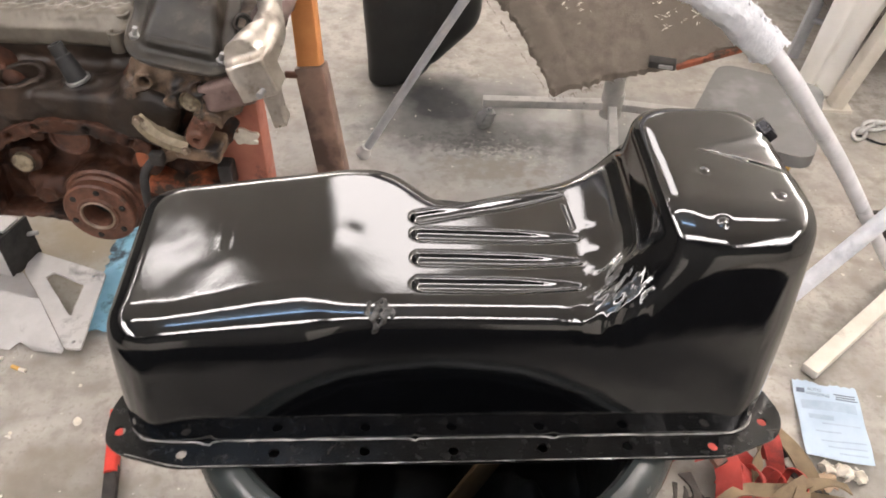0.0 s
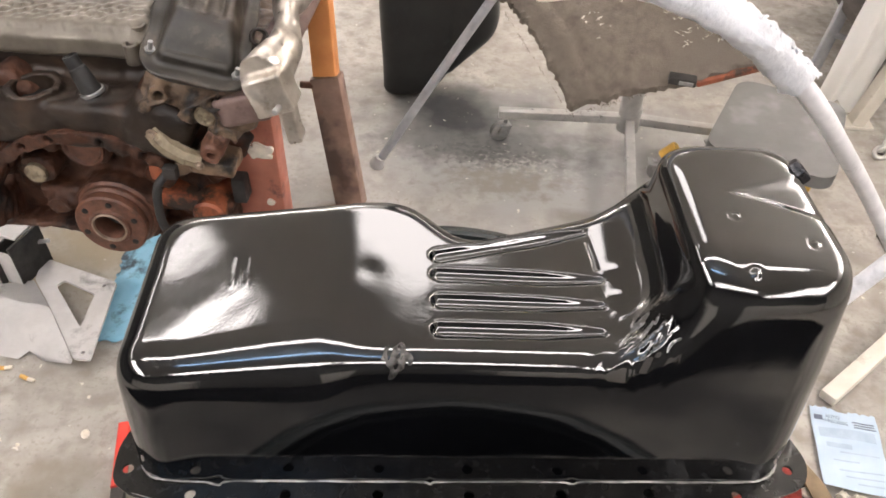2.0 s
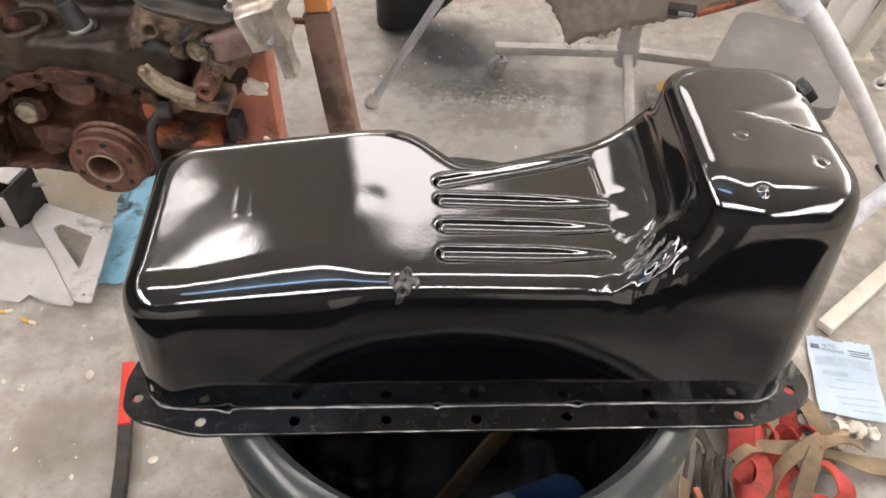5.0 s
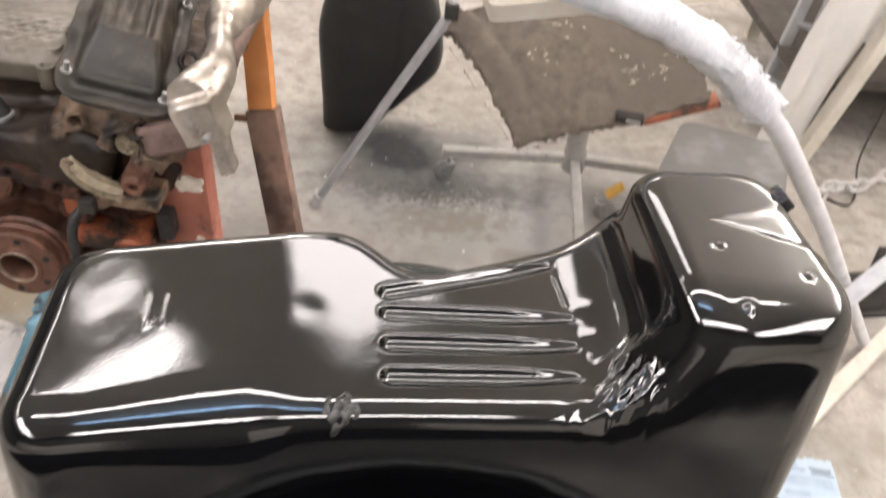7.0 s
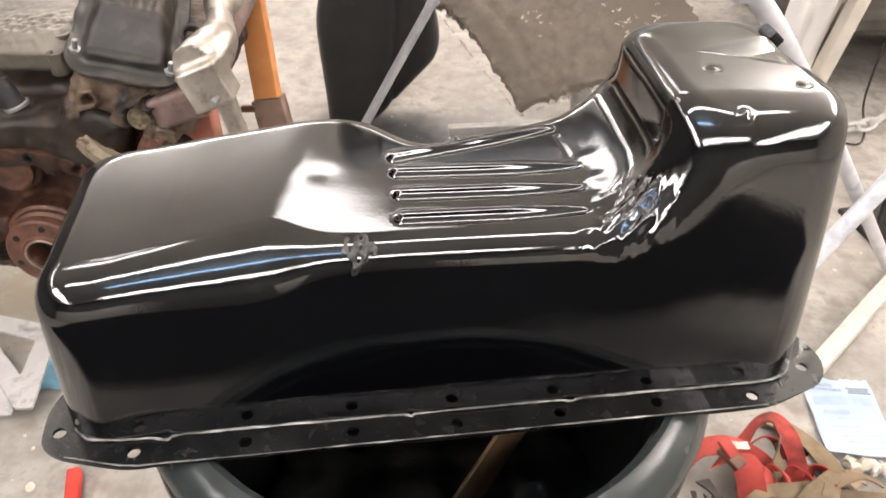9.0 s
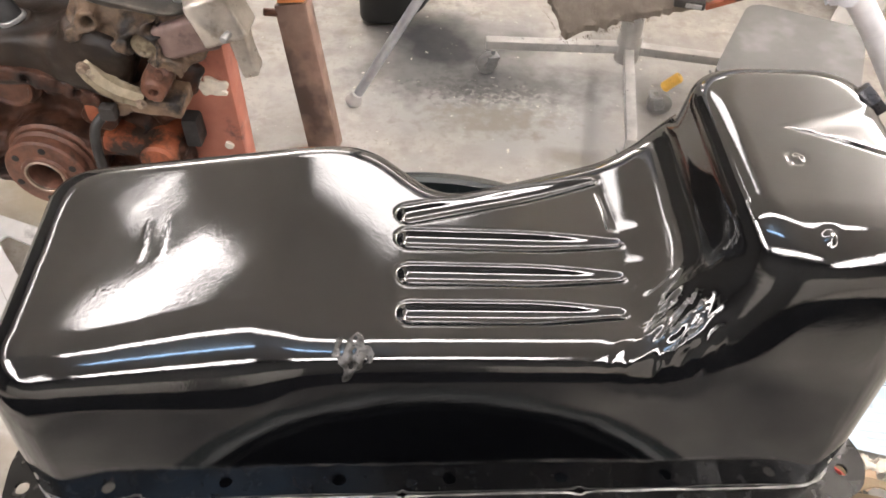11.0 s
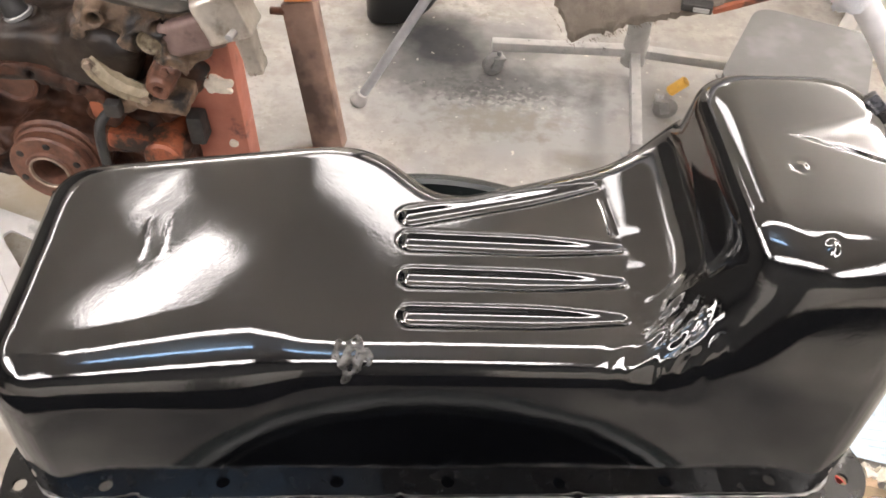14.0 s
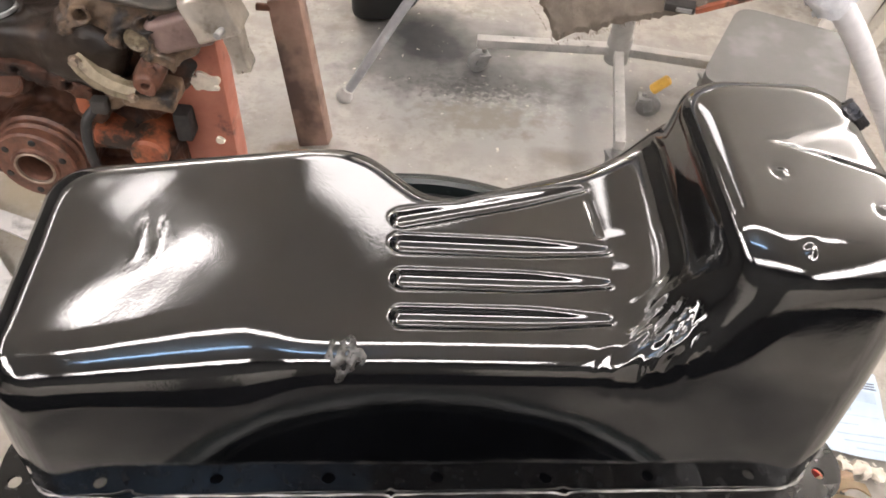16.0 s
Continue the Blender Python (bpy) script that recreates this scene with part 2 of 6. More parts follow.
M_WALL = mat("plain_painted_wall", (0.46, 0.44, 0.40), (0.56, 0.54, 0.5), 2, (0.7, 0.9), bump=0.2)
M_CEIL = mat("white_ceiling_board", (0.80, 0.775, 0.73), (0.86, 0.835, 0.79), 2, (0.8, 0.9), bump=0.1)
M_LAMP = lamp_mat("fluorescent_diffuser", (1.0, 0.925, 0.905), LAMP_STRENGTH)
M_PANEL = lamp_mat("panel_diffuser", (1.0, 0.925, 0.905), 6.5)
M_COOL = lamp_mat("cool_white_led", (0.40, 0.64, 1.0), 9.0)
M_UPLIGHT = lamp_mat("added_uplight_glow", (1.0, 0.925, 0.905), UPLIGHT_STRENGTH)
M_FIXTURE = mat("white_lamp_housing", (0.7, 0.7, 0.68), (0.78, 0.78, 0.76), 6, (0.4, 0.5), bump=0)


def concrete():
    """Grey-beige garage slab: mottling, dark stains, pale flecks, grey overspray round one patch, unseen painted shade.
    """
    m = mat("garage_concrete", (0.28, 0.256, 0.225), (0.46, 0.432, 0.392), 8, (0.42, 0.7), bump=0.3, grain=70, depth=0.0016, second=(0.54, 0.515, 0.47), second_scale=2.2, second_at=(0.5, 0.72), spot=(0.20, 0.175, 0.145), spot_scale=11, spot_at=(0.57, 0.74))
    n, l = links(m)
    p = n["Principled BSDF"]
    src = p.inputs["Base Color"].links[0].from_socket
    co = n.new("ShaderNodeTexCoord").outputs["Object"]

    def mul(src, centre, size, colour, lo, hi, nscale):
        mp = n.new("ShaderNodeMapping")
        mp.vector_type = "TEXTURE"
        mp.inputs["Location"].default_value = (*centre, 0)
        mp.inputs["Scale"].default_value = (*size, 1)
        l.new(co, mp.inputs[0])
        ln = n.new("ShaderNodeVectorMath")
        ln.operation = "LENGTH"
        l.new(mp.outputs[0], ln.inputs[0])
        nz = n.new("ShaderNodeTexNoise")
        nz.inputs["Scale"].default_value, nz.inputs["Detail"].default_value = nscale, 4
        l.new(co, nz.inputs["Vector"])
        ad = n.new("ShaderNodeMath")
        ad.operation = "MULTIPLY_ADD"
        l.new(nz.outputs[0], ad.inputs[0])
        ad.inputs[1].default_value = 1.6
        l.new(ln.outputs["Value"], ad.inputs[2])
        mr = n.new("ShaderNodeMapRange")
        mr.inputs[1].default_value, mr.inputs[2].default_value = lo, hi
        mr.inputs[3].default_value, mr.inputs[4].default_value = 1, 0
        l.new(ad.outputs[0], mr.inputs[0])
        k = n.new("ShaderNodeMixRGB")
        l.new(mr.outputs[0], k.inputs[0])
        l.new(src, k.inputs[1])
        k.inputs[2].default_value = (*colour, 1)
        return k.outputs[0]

    src = mul(src, (0.0, 0.0), (900, 900), (0.27, 0.245, 0.205), 0.52, 0.84, 22)
    src = mul(src, (0.0, 0.0), (900, 900), (0.29, 0.266, 0.232), 0.46, 0.72, 95)
    src = mul(src, (0.0, 0.0), (900, 900), (0.20, 0.18, 0.152), 0.38, 0.53, 160)
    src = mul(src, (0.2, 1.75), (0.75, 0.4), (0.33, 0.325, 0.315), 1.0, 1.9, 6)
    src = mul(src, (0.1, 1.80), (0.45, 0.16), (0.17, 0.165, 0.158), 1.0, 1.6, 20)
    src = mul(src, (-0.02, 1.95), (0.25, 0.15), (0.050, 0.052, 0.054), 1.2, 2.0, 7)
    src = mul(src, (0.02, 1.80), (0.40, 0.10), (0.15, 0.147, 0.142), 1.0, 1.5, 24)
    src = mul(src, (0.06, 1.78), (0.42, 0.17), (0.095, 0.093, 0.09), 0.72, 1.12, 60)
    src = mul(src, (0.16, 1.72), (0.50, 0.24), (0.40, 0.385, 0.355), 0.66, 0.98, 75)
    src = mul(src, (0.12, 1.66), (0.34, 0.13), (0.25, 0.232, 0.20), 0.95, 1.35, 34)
    src = mul(src, (0.29, 1.54), (0.10, 0.06), (0.22, 0.205, 0.18), 1.0, 1.6, 12)
    src = mul(src, (-0.29, 1.50), (0.07, 0.05), (0.16, 0.12, 0.08), 1.0, 1.6, 18)
    src = mul(src, (-0.62, 0.72), (0.2, 0.16), (0.25, 0.215, 0.17), 0.7, 1.6, 12)
    src = mul(src, (-0.74, 1.32), (0.26, 0.2), (0.30, 0.25, 0.175), 0.9, 1.9, 10)
    # unseen near-black patch: painted shade for the pan's near wall to mirror
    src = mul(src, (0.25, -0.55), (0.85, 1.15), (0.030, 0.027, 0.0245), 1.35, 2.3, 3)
    # pale specks
    nz = n.new("ShaderNodeTexNoise")
    nz.inputs["Scale"].default_value, nz.inputs["Detail"].default_value = 55, 3
    l.new(co, nz.inputs["Vector"])
    r = n.new("ShaderNodeValToRGB")
    r.color_ramp.elements[0].position, r.color_ramp.elements[1].position = 0.695, 0.73
    l.new(nz.outputs[0], r.inputs[0])
    k = n.new("ShaderNodeMixRGB")
    l.new(r.outputs[0], k.inputs[0])
    l.new(src, k.inputs[1])
    k.inputs[2].default_value = (0.62, 0.58, 0.51, 1)
    l.new(k.outputs[0], p.inputs["Base Color"])
    return m


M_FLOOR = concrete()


# ---- mesh helpers ----
def thing(name, at=(0, 0, 0), label="", category="", group="", kind="", turn=None):
    e = new(name)
    e.empty_display_size = 0.05
    e.matrix_basis = turn if turn is not None else Matrix.Translation(at)
    return tagged(e, label, category, group, kind)


def part(name, bm, material, parent, label="", smooth=None):
    """One mesh under a thing or a part; its vertices are in the parent's space."""
    me = bpy.data.meshes.new(name)
    normals = None
    if isinstance(bm, tuple):
        me.from_pydata(bm[0], [], bm[1])
        smooth = True if smooth is None else smooth
        normals = bm[2] if len(bm) > 2 else None
    else:
        bmesh.ops.recalc_face_normals(bm, faces=bm.faces[:])
        if smooth is None:
            for f in bm.faces:
                f.smooth = True
            for e in bm.edges:
                e.smooth = len(e.link_faces) == 2 and e.calc_face_angle(0) < radians(38)
        bm.to_mesh(me)
        bm.free()
    me.materials.append(material)
    if smooth:
        me.polygons.foreach_set("use_smooth", [True] * len(me.polygons))
        if normals:
            me.normals_split_custom_set_from_vertices(normals)
    ob = new(name, me)
    if parent is not None:
        ob.parent = parent
    if label:
        ob["label"] = label
    return ob


def bevelled(bm, width, segments=2):
    bmesh.ops.bevel(bm, geom=bm.edges[:], offset=width, segments=segments, profile=0.6, affect="EDGES", clamp_overlap=True)
    return bm


def box(centre, size, bevel=0.002, turn=None, segments=2):
    bm = bmesh.new()
    bmesh.ops.create_cube(bm, size=1)
    bmesh.ops.scale(bm, vec=size, verts=bm.verts[:])
    if bevel:
        bevelled(bm, bevel, segments)
    m = Matrix.Translation(centre) @ (turn or Matrix.Identity(4))
    bmesh.ops.transform(bm, matrix=m, verts=bm.verts[:])
    return bm


def aim(a, b):
    """The pose at a whose z axis points to b."""
    d = Vector(b) - Vector(a)
    return Matrix.Translation(a) @ d.to_track_quat("Z", "Y").to_matrix().to_4x4(), d.length


def lathe(profile, segments=32, m=None, closed=False):
    """Rings of (radius, height) about z, capped where the radius is 0."""
    bm = bmesh.new()
    rings = []
    for r, h in profile:
        if r < 1e-6:
            rings.append([bm.verts.new((0, 0, h))])
        else:
            rings.append([bm.verts.new((r * math.cos(2 * math.pi * i / segments), r * math.sin(2 * math.pi * i / segments), h)) for i in range(segments)])
    for a, b in zip(rings, rings[1:] + ([rings[0]] if closed else [])):
        for i in range(segments):
            j = (i + 1) % segments
            q = [a[i % len(a)], a[j % len(a)], b[j % len(b)], b[i % len(b)]]
            q = list(dict.fromkeys(q))
            if len(q) > 2:
                bm.faces.new(q)
    if m is not None:
        bmesh.ops.transform(bm, matrix=m, verts=bm.verts[:])
    return bm


def rod(a, b, r, segments=16, bevel=0.15, r2=None):
    m, n = aim(a, b)
    r2 = r if r2 is None else r2
    e = min(r, r2) * bevel
    return lathe([(0, 0), (r - e, 0), (r, e), (r2, n - e), (r2 - e, n), (0, n)], segments, m)


def pipe(a, b, r, inner, segments=24):
    m, n = aim(a, b)
    e = (r - inner) * 0.2
    return lathe([(inner, e), (inner + e, 0), (r - e, 0), (r, e), (r, n - e), (r - e, n), (inner + e, n), (inner, n - e)], segments, m, closed=True)


def spline(points, per=8):
    """Catmull-Rom through the points."""
    p = [Vector(q) for q in points]
    p = [2 * p[0] - p[1], *p, 2 * p[-1] - p[-2]]
    out = []
    for k in range(1, len(p) - 2):
        a, b, c, d = p[k - 1 : k + 3]
        for i in range(per):
            t = i / per
            out.append(0.5 * (2 * b + (c - a) * t + (2 * a - 5 * b + 4 * c - d) * t * t + (3 * b - a - 3 * c + d) * t**3))
    out.append(p[-2])
    return out


def sweep(path, section, wobble=None, up=(0, 0, 1), closed=False, twist=None):
    """Carries a closed 2D section (across, up) along a path; wobble(i, j) scales it, twist(i) turns it."""
    bm = bmesh.new()
    rings = []
    n = len(path)
    side_old = None
    for i, q in enumerate(path):
        d = (path[(i + 1) % n if closed else min(i + 1, n - 1)] - path[(i - 1) % n if closed else max(i - 1, 0)]).normalized()
        if side_old is None:
            side = d.cross(Vector(up))
            if side.length < 1e-4:
                side = d.cross(Vector((1, 0, 0)))
        else:
            side = side_old - d * side_old.dot(d)
        side.normalize()
        side_old = side
        top = side.cross(d)
        s2, t2 = side, top
        if twist:
            c, s = math.cos(twist(i)), math.sin(twist(i))
            s2, t2 = side * c + top * s, top * c - side * s
        rings.append([bm.verts.new(q + (s2 * x + t2 * y) * (wobble(i, j) if wobble else 1)) for j, (x, y) in enumerate(section)])
    for i in range(n if closed else n - 1):
        a, b = rings[i], rings[(i + 1) % n]
        for j in range(len(section)):
            k = (j + 1) % len(section)
            bm.faces.new((a[j], a[k], b[k], b[j]))
    if not closed:
        bm.faces.new(rings[0][::-1])
        bm.faces.new(rings[-1])
    return bm


def circle(r, n=12):
    return [(r * math.cos(2 * math.pi * i / n), r * math.sin(2 * math.pi * i / n)) for i in range(n)]


def flat(w, t):
    return [(-w / 2, -t / 2), (0, -t / 2), (w / 2, -t / 2), (w / 2, t / 2), (0, t / 2), (-w / 2, t / 2)]


def plate(outline, holes, thick, m=None, bevel=0.0):
    """A flat plate with real holes: the outline in x and y, from z 0 down by its thickness."""
    bm = bmesh.new()
    edges = []
    for loop in (outline, *holes):
        v = [bm.verts.new((x, y, 0)) for x, y in loop]
        edges += [bm.edges.new((v[i], v[(i + 1) % len(v)])) for i in range(len(v))]
    bmesh.ops.triangle_fill(bm, use_beauty=True, use_dissolve=False, edges=edges)
    made = bmesh.ops.extrude_face_region(bm, geom=bm.faces[:])
    bmesh.ops.translate(bm, verts=[e for e in made["geom"] if isinstance(e, bmesh.types.BMVert)], vec=(0, 0, -thick))
    if m is not None:
        bmesh.ops.transform(bm, matrix=m, verts=bm.verts[:])
    return bm


def rounded(points, r, n=5):
    """The corners of a polygon, rounded."""
    out = []
    k = len(points)
    for i in range(k):
        a, b, c = Vector(points[i - 1]), Vector(points[i]), Vector(points[(i + 1) % k])
        ra = min(r, (a - b).length * 0.45, (c - b).length * 0.45)
        p, q = b + (a - b).normalized() * ra, b + (c - b).normalized() * ra
        for j in range(n + 1):
            t = j / n
            s = p * (1 - t) ** 2 + b * 2 * t * (1 - t) + q * t * t
            out.append((s.x, s.y))
    return out


# ---- smooth solids: distance fields, turned into quads ----
def smin(a, b, k):
    h = np.clip(0.5 + 0.5 * (b - a) / k, 0, 1)
    return b * (1 - h) + a * h - k * h * (1 - h)


def smax(a, b, k):
    return -smin(-a, -b, k)


def d_box(x, y, z, c, half, r=0.004, turn=0.0):
    """A rounded box; turn: degrees about y, from z to x."""
    x, y, z = x - c[0], y - c[1], z - c[2]
    if turn:
        ca, sa = math.cos(radians(turn)), math.sin(radians(turn))
        x, z = ca * x - sa * z, sa * x + ca * z
    qx, qy, qz = np.abs(x) - half[0] + r, np.abs(y) - half[1] + r, np.abs(z) - half[2] + r
    return np.sqrt(np.maximum(qx, 0) ** 2 + np.maximum(qy, 0) ** 2 + np.maximum(qz, 0) ** 2) + np.minimum(np.maximum(qx, np.maximum(qy, qz)), 0) - r


def d_cyl(x, y, z, a, b, r):
    a, b = np.array(a, float), np.array(b, float)
    d = b - a
    n = np.linalg.norm(d)
    d = d / n
    px, py, pz = x - a[0], y - a[1], z - a[2]
    t = px * d[0] + py * d[1] + pz * d[2]
    rad = np.sqrt(np.maximum(px * px + py * py + pz * pz - t * t, 0)) - r
    along = np.abs(t - n / 2) - n / 2
    return np.minimum(np.maximum(rad, along), 0) + np.sqrt(np.maximum(rad, 0) ** 2 + np.maximum(along, 0) ** 2)


def waves(x, y, z, length, seed, count=7):
    """Smooth noise between about -1 and 1, of that wavelength."""
    rng = np.random.RandomState(seed)
    out = 0
    for _ in range(count):
        d = rng.normal(size=3)
        d /= np.linalg.norm(d)
        f = 2 * math.pi / (length * rng.uniform(0.7, 1.5))
        out = out + np.sin(f * (d[0] * x + d[1] * y + d[2] * z) + rng.uniform(0, 6.28))
    return out / math.sqrt(count)


def solid(f, low, high, step):
    """Vertices and quads on f = 0 inside the given bounds."""
    low = np.array(low, float)
    n = np.ceil((np.array(high) - low) / step).astype(int) + 1
    ax = [low[i] + step * np.arange(n[i]) for i in range(3)]
    g = np.meshgrid(*ax, indexing="ij", sparse=True)
    v = f(*g) + np.zeros(n)
    s = v < 0
    cells = np.zeros(n - 1)
    acc = np.zeros((*(n - 1), 3))
    corner = [(0, 0, 0), (1, 0, 0), (0, 1, 0), (1, 1, 0), (0, 0, 1), (1, 0, 1), (0, 1, 1), (1, 1, 1)]

    def at(arr, c):
        return arr[c[0] : n[0] - 1 + c[0], c[1] : n[1] - 1 + c[1], c[2] : n[2] - 1 + c[2]]

    for i, a in enumerate(corner):
        for b in corner[i + 1 :]:
            if sum(abs(p - q) for p, q in zip(a, b)) != 1:
                continue
            va, vb = at(v, a), at(v, b)
            hit = (va < 0) != (vb < 0)
            t = np.where(hit, va / np.where(hit, va - vb, 1), 0)
            cells += hit
            for k in range(3):
                acc[..., k] += np.where(hit, a[k] + t * (b[k] - a[k]), 0)
    live = cells > 0
    index = np.full(n - 1, -1)
    index[live] = np.arange(live.sum())
    where = np.argwhere(live)
    p = low + step * (where + acc[live] / cells[live][:, None])
    for _ in range(3):
        e = step * 0.2
        d0 = f(p[:, 0], p[:, 1], p[:, 2])
        gr = np.stack([(f(*(p + e * np.eye(3)[k]).T) - f(*(p - e * np.eye(3)[k]).T)) / (2 * e) for k in range(3)], 1)
        move = -(d0 / np.maximum((gr**2).sum(1), 0.2))[:, None] * gr
        p = p + np.clip(move, -0.6 * step, 0.6 * step)
    faces = []
    for k in range(3):
        o = [j for j in range(3) if j != k]
        lo = [slice(1, n[j] - 1) for j in range(3)]
        lo[k] = slice(0, n[k] - 1)
        hi = list(lo)
        hi[k] = slice(1, n[k])
        a, b = s[tuple(lo)], s[tuple(hi)]
        for flip, sel in ((False, a & ~b), (True, ~a & b)):
            w = np.argwhere(sel)
            w[:, o[0]] += 1
            w[:, o[1]] += 1
            quad = []
            for d0, d1 in ((-1, -1), (0, -1), (0, 0), (-1, 0)):
                c = w.copy()
                c[:, o[0]] += d0
                c[:, o[1]] += d1
                quad.append(index[c[:, 0], c[:, 1], c[:, 2]])
            q = np.stack(quad, 1)
            if (k == 1) != flip:
                q = q[:, ::-1]
            faces.append(q)
    gr = np.stack([f(*(p + e * np.eye(3)[k]).T) - f(*(p - e * np.eye(3)[k]).T) for k in range(3)], 1)
    gr /= np.maximum(np.linalg.norm(gr, axis=1), 1e-9)[:, None]
    return p.tolist(), np.concatenate(faces).tolist(), gr.tolist()


# ---- the room ----
def room():
    floor = new("floor", bpy.data.meshes.new("floor"))
    bm = box((0, 1.5, -0.05), (8, 9, 0.1), 0)
    bm.to_mesh(floor.data)
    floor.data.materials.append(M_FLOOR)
    tagged(floor, "stained grey-beige concrete garage floor slab", "floor", kind="structure")
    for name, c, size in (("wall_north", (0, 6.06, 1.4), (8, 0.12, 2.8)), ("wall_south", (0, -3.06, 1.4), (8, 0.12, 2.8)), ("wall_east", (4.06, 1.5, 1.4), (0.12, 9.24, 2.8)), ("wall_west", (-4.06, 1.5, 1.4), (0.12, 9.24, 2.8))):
        # south and west are unseen and coloured dark to darken the pan's reflections
        ob = part(name, box(c, size, 0), M_DARK_WALL if name in ("wall_south", "wall_west") else M_WALL, None)
        tagged(ob, "unseen garage wall coloured dark for reflections in the pan" if name in ("wall_south", "wall_west") else "plain painted garage wall", "wall", kind="structure")
    # pale unseen boards added behind the walk for a mirrored band; gap left dark
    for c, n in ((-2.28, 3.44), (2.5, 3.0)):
        tagged(part("wainscot", box((c, -2.985, 0.6), (n, 0.024, 1.2), 0.004), M_WALL, None), "unseen pale board added for the grey band mirrored in the pan", "wall panel", kind="structure")
    tagged(part("ceiling", box((0, 1.5, 2.86), (8.24, 9.24, 0.12), 0), M_CEIL, None), "plain white garage ceiling", "ceiling", kind="structure")


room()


def ceiling_light(x, y, along_y, length, width, label, yaw=0, up=True, glow=M_LAMP):
    """A luminous diffuser hung on two rods below the ceiling."""
    sx, sy = (width, length) if along_y else (length, width)
    e = thing("ceiling_light", turn=pose(x, y, 2.80, 0, 0, yaw), label=label, category="ceiling light", group="ceiling lights")
    part("diffuser", box((0, 0, -0.40), (sx, sy, 0.03), 0.01), glow, e, "glowing white diffuser")
    # lid added to keep this lamp's glow off the ceiling
    if not up:
        part("housing", box((0, 0, -0.376), (sx * 1.15, sy * 1.3, 0.016), 0.004), M_FIXTURE, e)
    # glow strip added on top to brighten the ceiling
    if up:
        part("added_uplight", box((0, 0, -0.36), (sx * 0.9, sy * 0.9, 0.02), 0.005), M_UPLIGHT, e, "added glow strip that brightens the ceiling")
    for k in (-0.4, 0.4):
        o = (0, k * length) if along_y else (k * length, 0)
        part("hanger", rod((*o, -0.35), (*o, 0), 0.006, 8), M_FIXTURE, e)


ceiling_light(-1.33, 1.93, True, 0.56, 0.11, "short glowing strip light hung askew below the ceiling", -43, False)
ceiling_light(-1.52, 2.41, True, 0.26, 0.055, "short glowing strip light hung askew below the ceiling", -43, False)
ceiling_light(-0.255, 2.595, True, 1.16, 0.51, "broad glowing panel light hung askew below the ceiling", 45, False, M_PANEL)
ceiling_light(0.0, 0.52, False, 2.44, 0.15, "long glowing strip light hung out of view below the ceiling", 12, False)
ceiling_light(0.0, -1.9, False, 2.44, 0.42, "long glowing strip light hung out of view below the ceiling", 12, False)
# two unseen lamps added as front fill for the engine
ceiling_light(-2.1, -1.1, True, 2.44, 0.60, "long glowing strip light hung out of view below the ceiling", 0, False)
ceiling_light(2.1, -1.3, True, 2.44, 0.52, "long glowing strip light hung out of view below the ceiling", 0, False)
# these four unseen lamps are added to brighten the far and right parts
ceiling_light(2.8, 2.0, True, 2.44, 0.18, "long glowing strip light hung out of view below the ceiling")
ceiling_light(0.15, 4.6, False, 1.8, 0.14, "long glowing strip light hung out of view below the ceiling", 0, False)
ceiling_light(-1.9, 5.3, False, 2.44, 0.14, "long glowing strip light hung out of view below the ceiling")
ceiling_light(2.95, 4.4, True, 1.8, 0.20, "long glowing strip light hung out of view below the ceiling")
ceiling_light(-2.3, 1.5, True, 2.44, 0.08, "long glowing strip light hung out of view below the ceiling", 0, False)
led = thing("ceiling_light", (-0.42, -0.55, 2.80), "small cool-white lamp under the ceiling", "ceiling light", "ceiling lights")
part("diffuser", box((0, 0, -0.35), (1.0, 0.10, 0.04), 0.01), M_COOL, led, "bluish white diffuser")
part("hanger", rod((0, 0, -0.33), (0, 0, 0), 0.008, 8), M_FIXTURE, led)


# black sheet added out of view so the pan's near wall mirrors darkness
def floor_dark_sheet():
    ob = part("rubber_mat", box((-0.175, -1.70, 0.006), (3.55, 2.7, 0.012), 0.004), M_DARK_SHEET, None)
    tagged(ob, "unseen black sheet added to darken reflections in the pan", "mat")


floor_dark_sheet()

# ---- the oil pan ----
# its own axes: u along the near rail, v away from it, w up; flange at w 0
PAN = Matrix(((0.99212, -0.11985, 0.03643, -0.1504), (0.11977, 0.99279, 0.00440, 0.4304), (-0.03669, 0.0, 0.99933, 0.6072), (0, 0, 0, 1)))
GROOVES = ((0.198, 0.052, 0.322, 0.052), (0.199, 0.081, 0.327, 0.080), (0.199, 0.110, 0.331, 0.108), (0.199, 0.131, 0.325, 0.166))


def pan_top(u, v):
    # front panel rising to a crease, a nearly level strip and the ribbed floor, the shelf up to the sump
    panel = 0.1335 + 0.135 * u
    floor_ = 0.1500 + 0.016 * (v - 0.13) - 0.02 * np.maximum(u - 0.19, 0)
    shelf = 0.1495 + 0.46 * (u - 0.341) - 0.30 * np.clip(0.06 - v, 0, 1)
    return smax(smin(panel, floor_, 0.0015), np.minimum(shelf, 0.172), 0.0055)


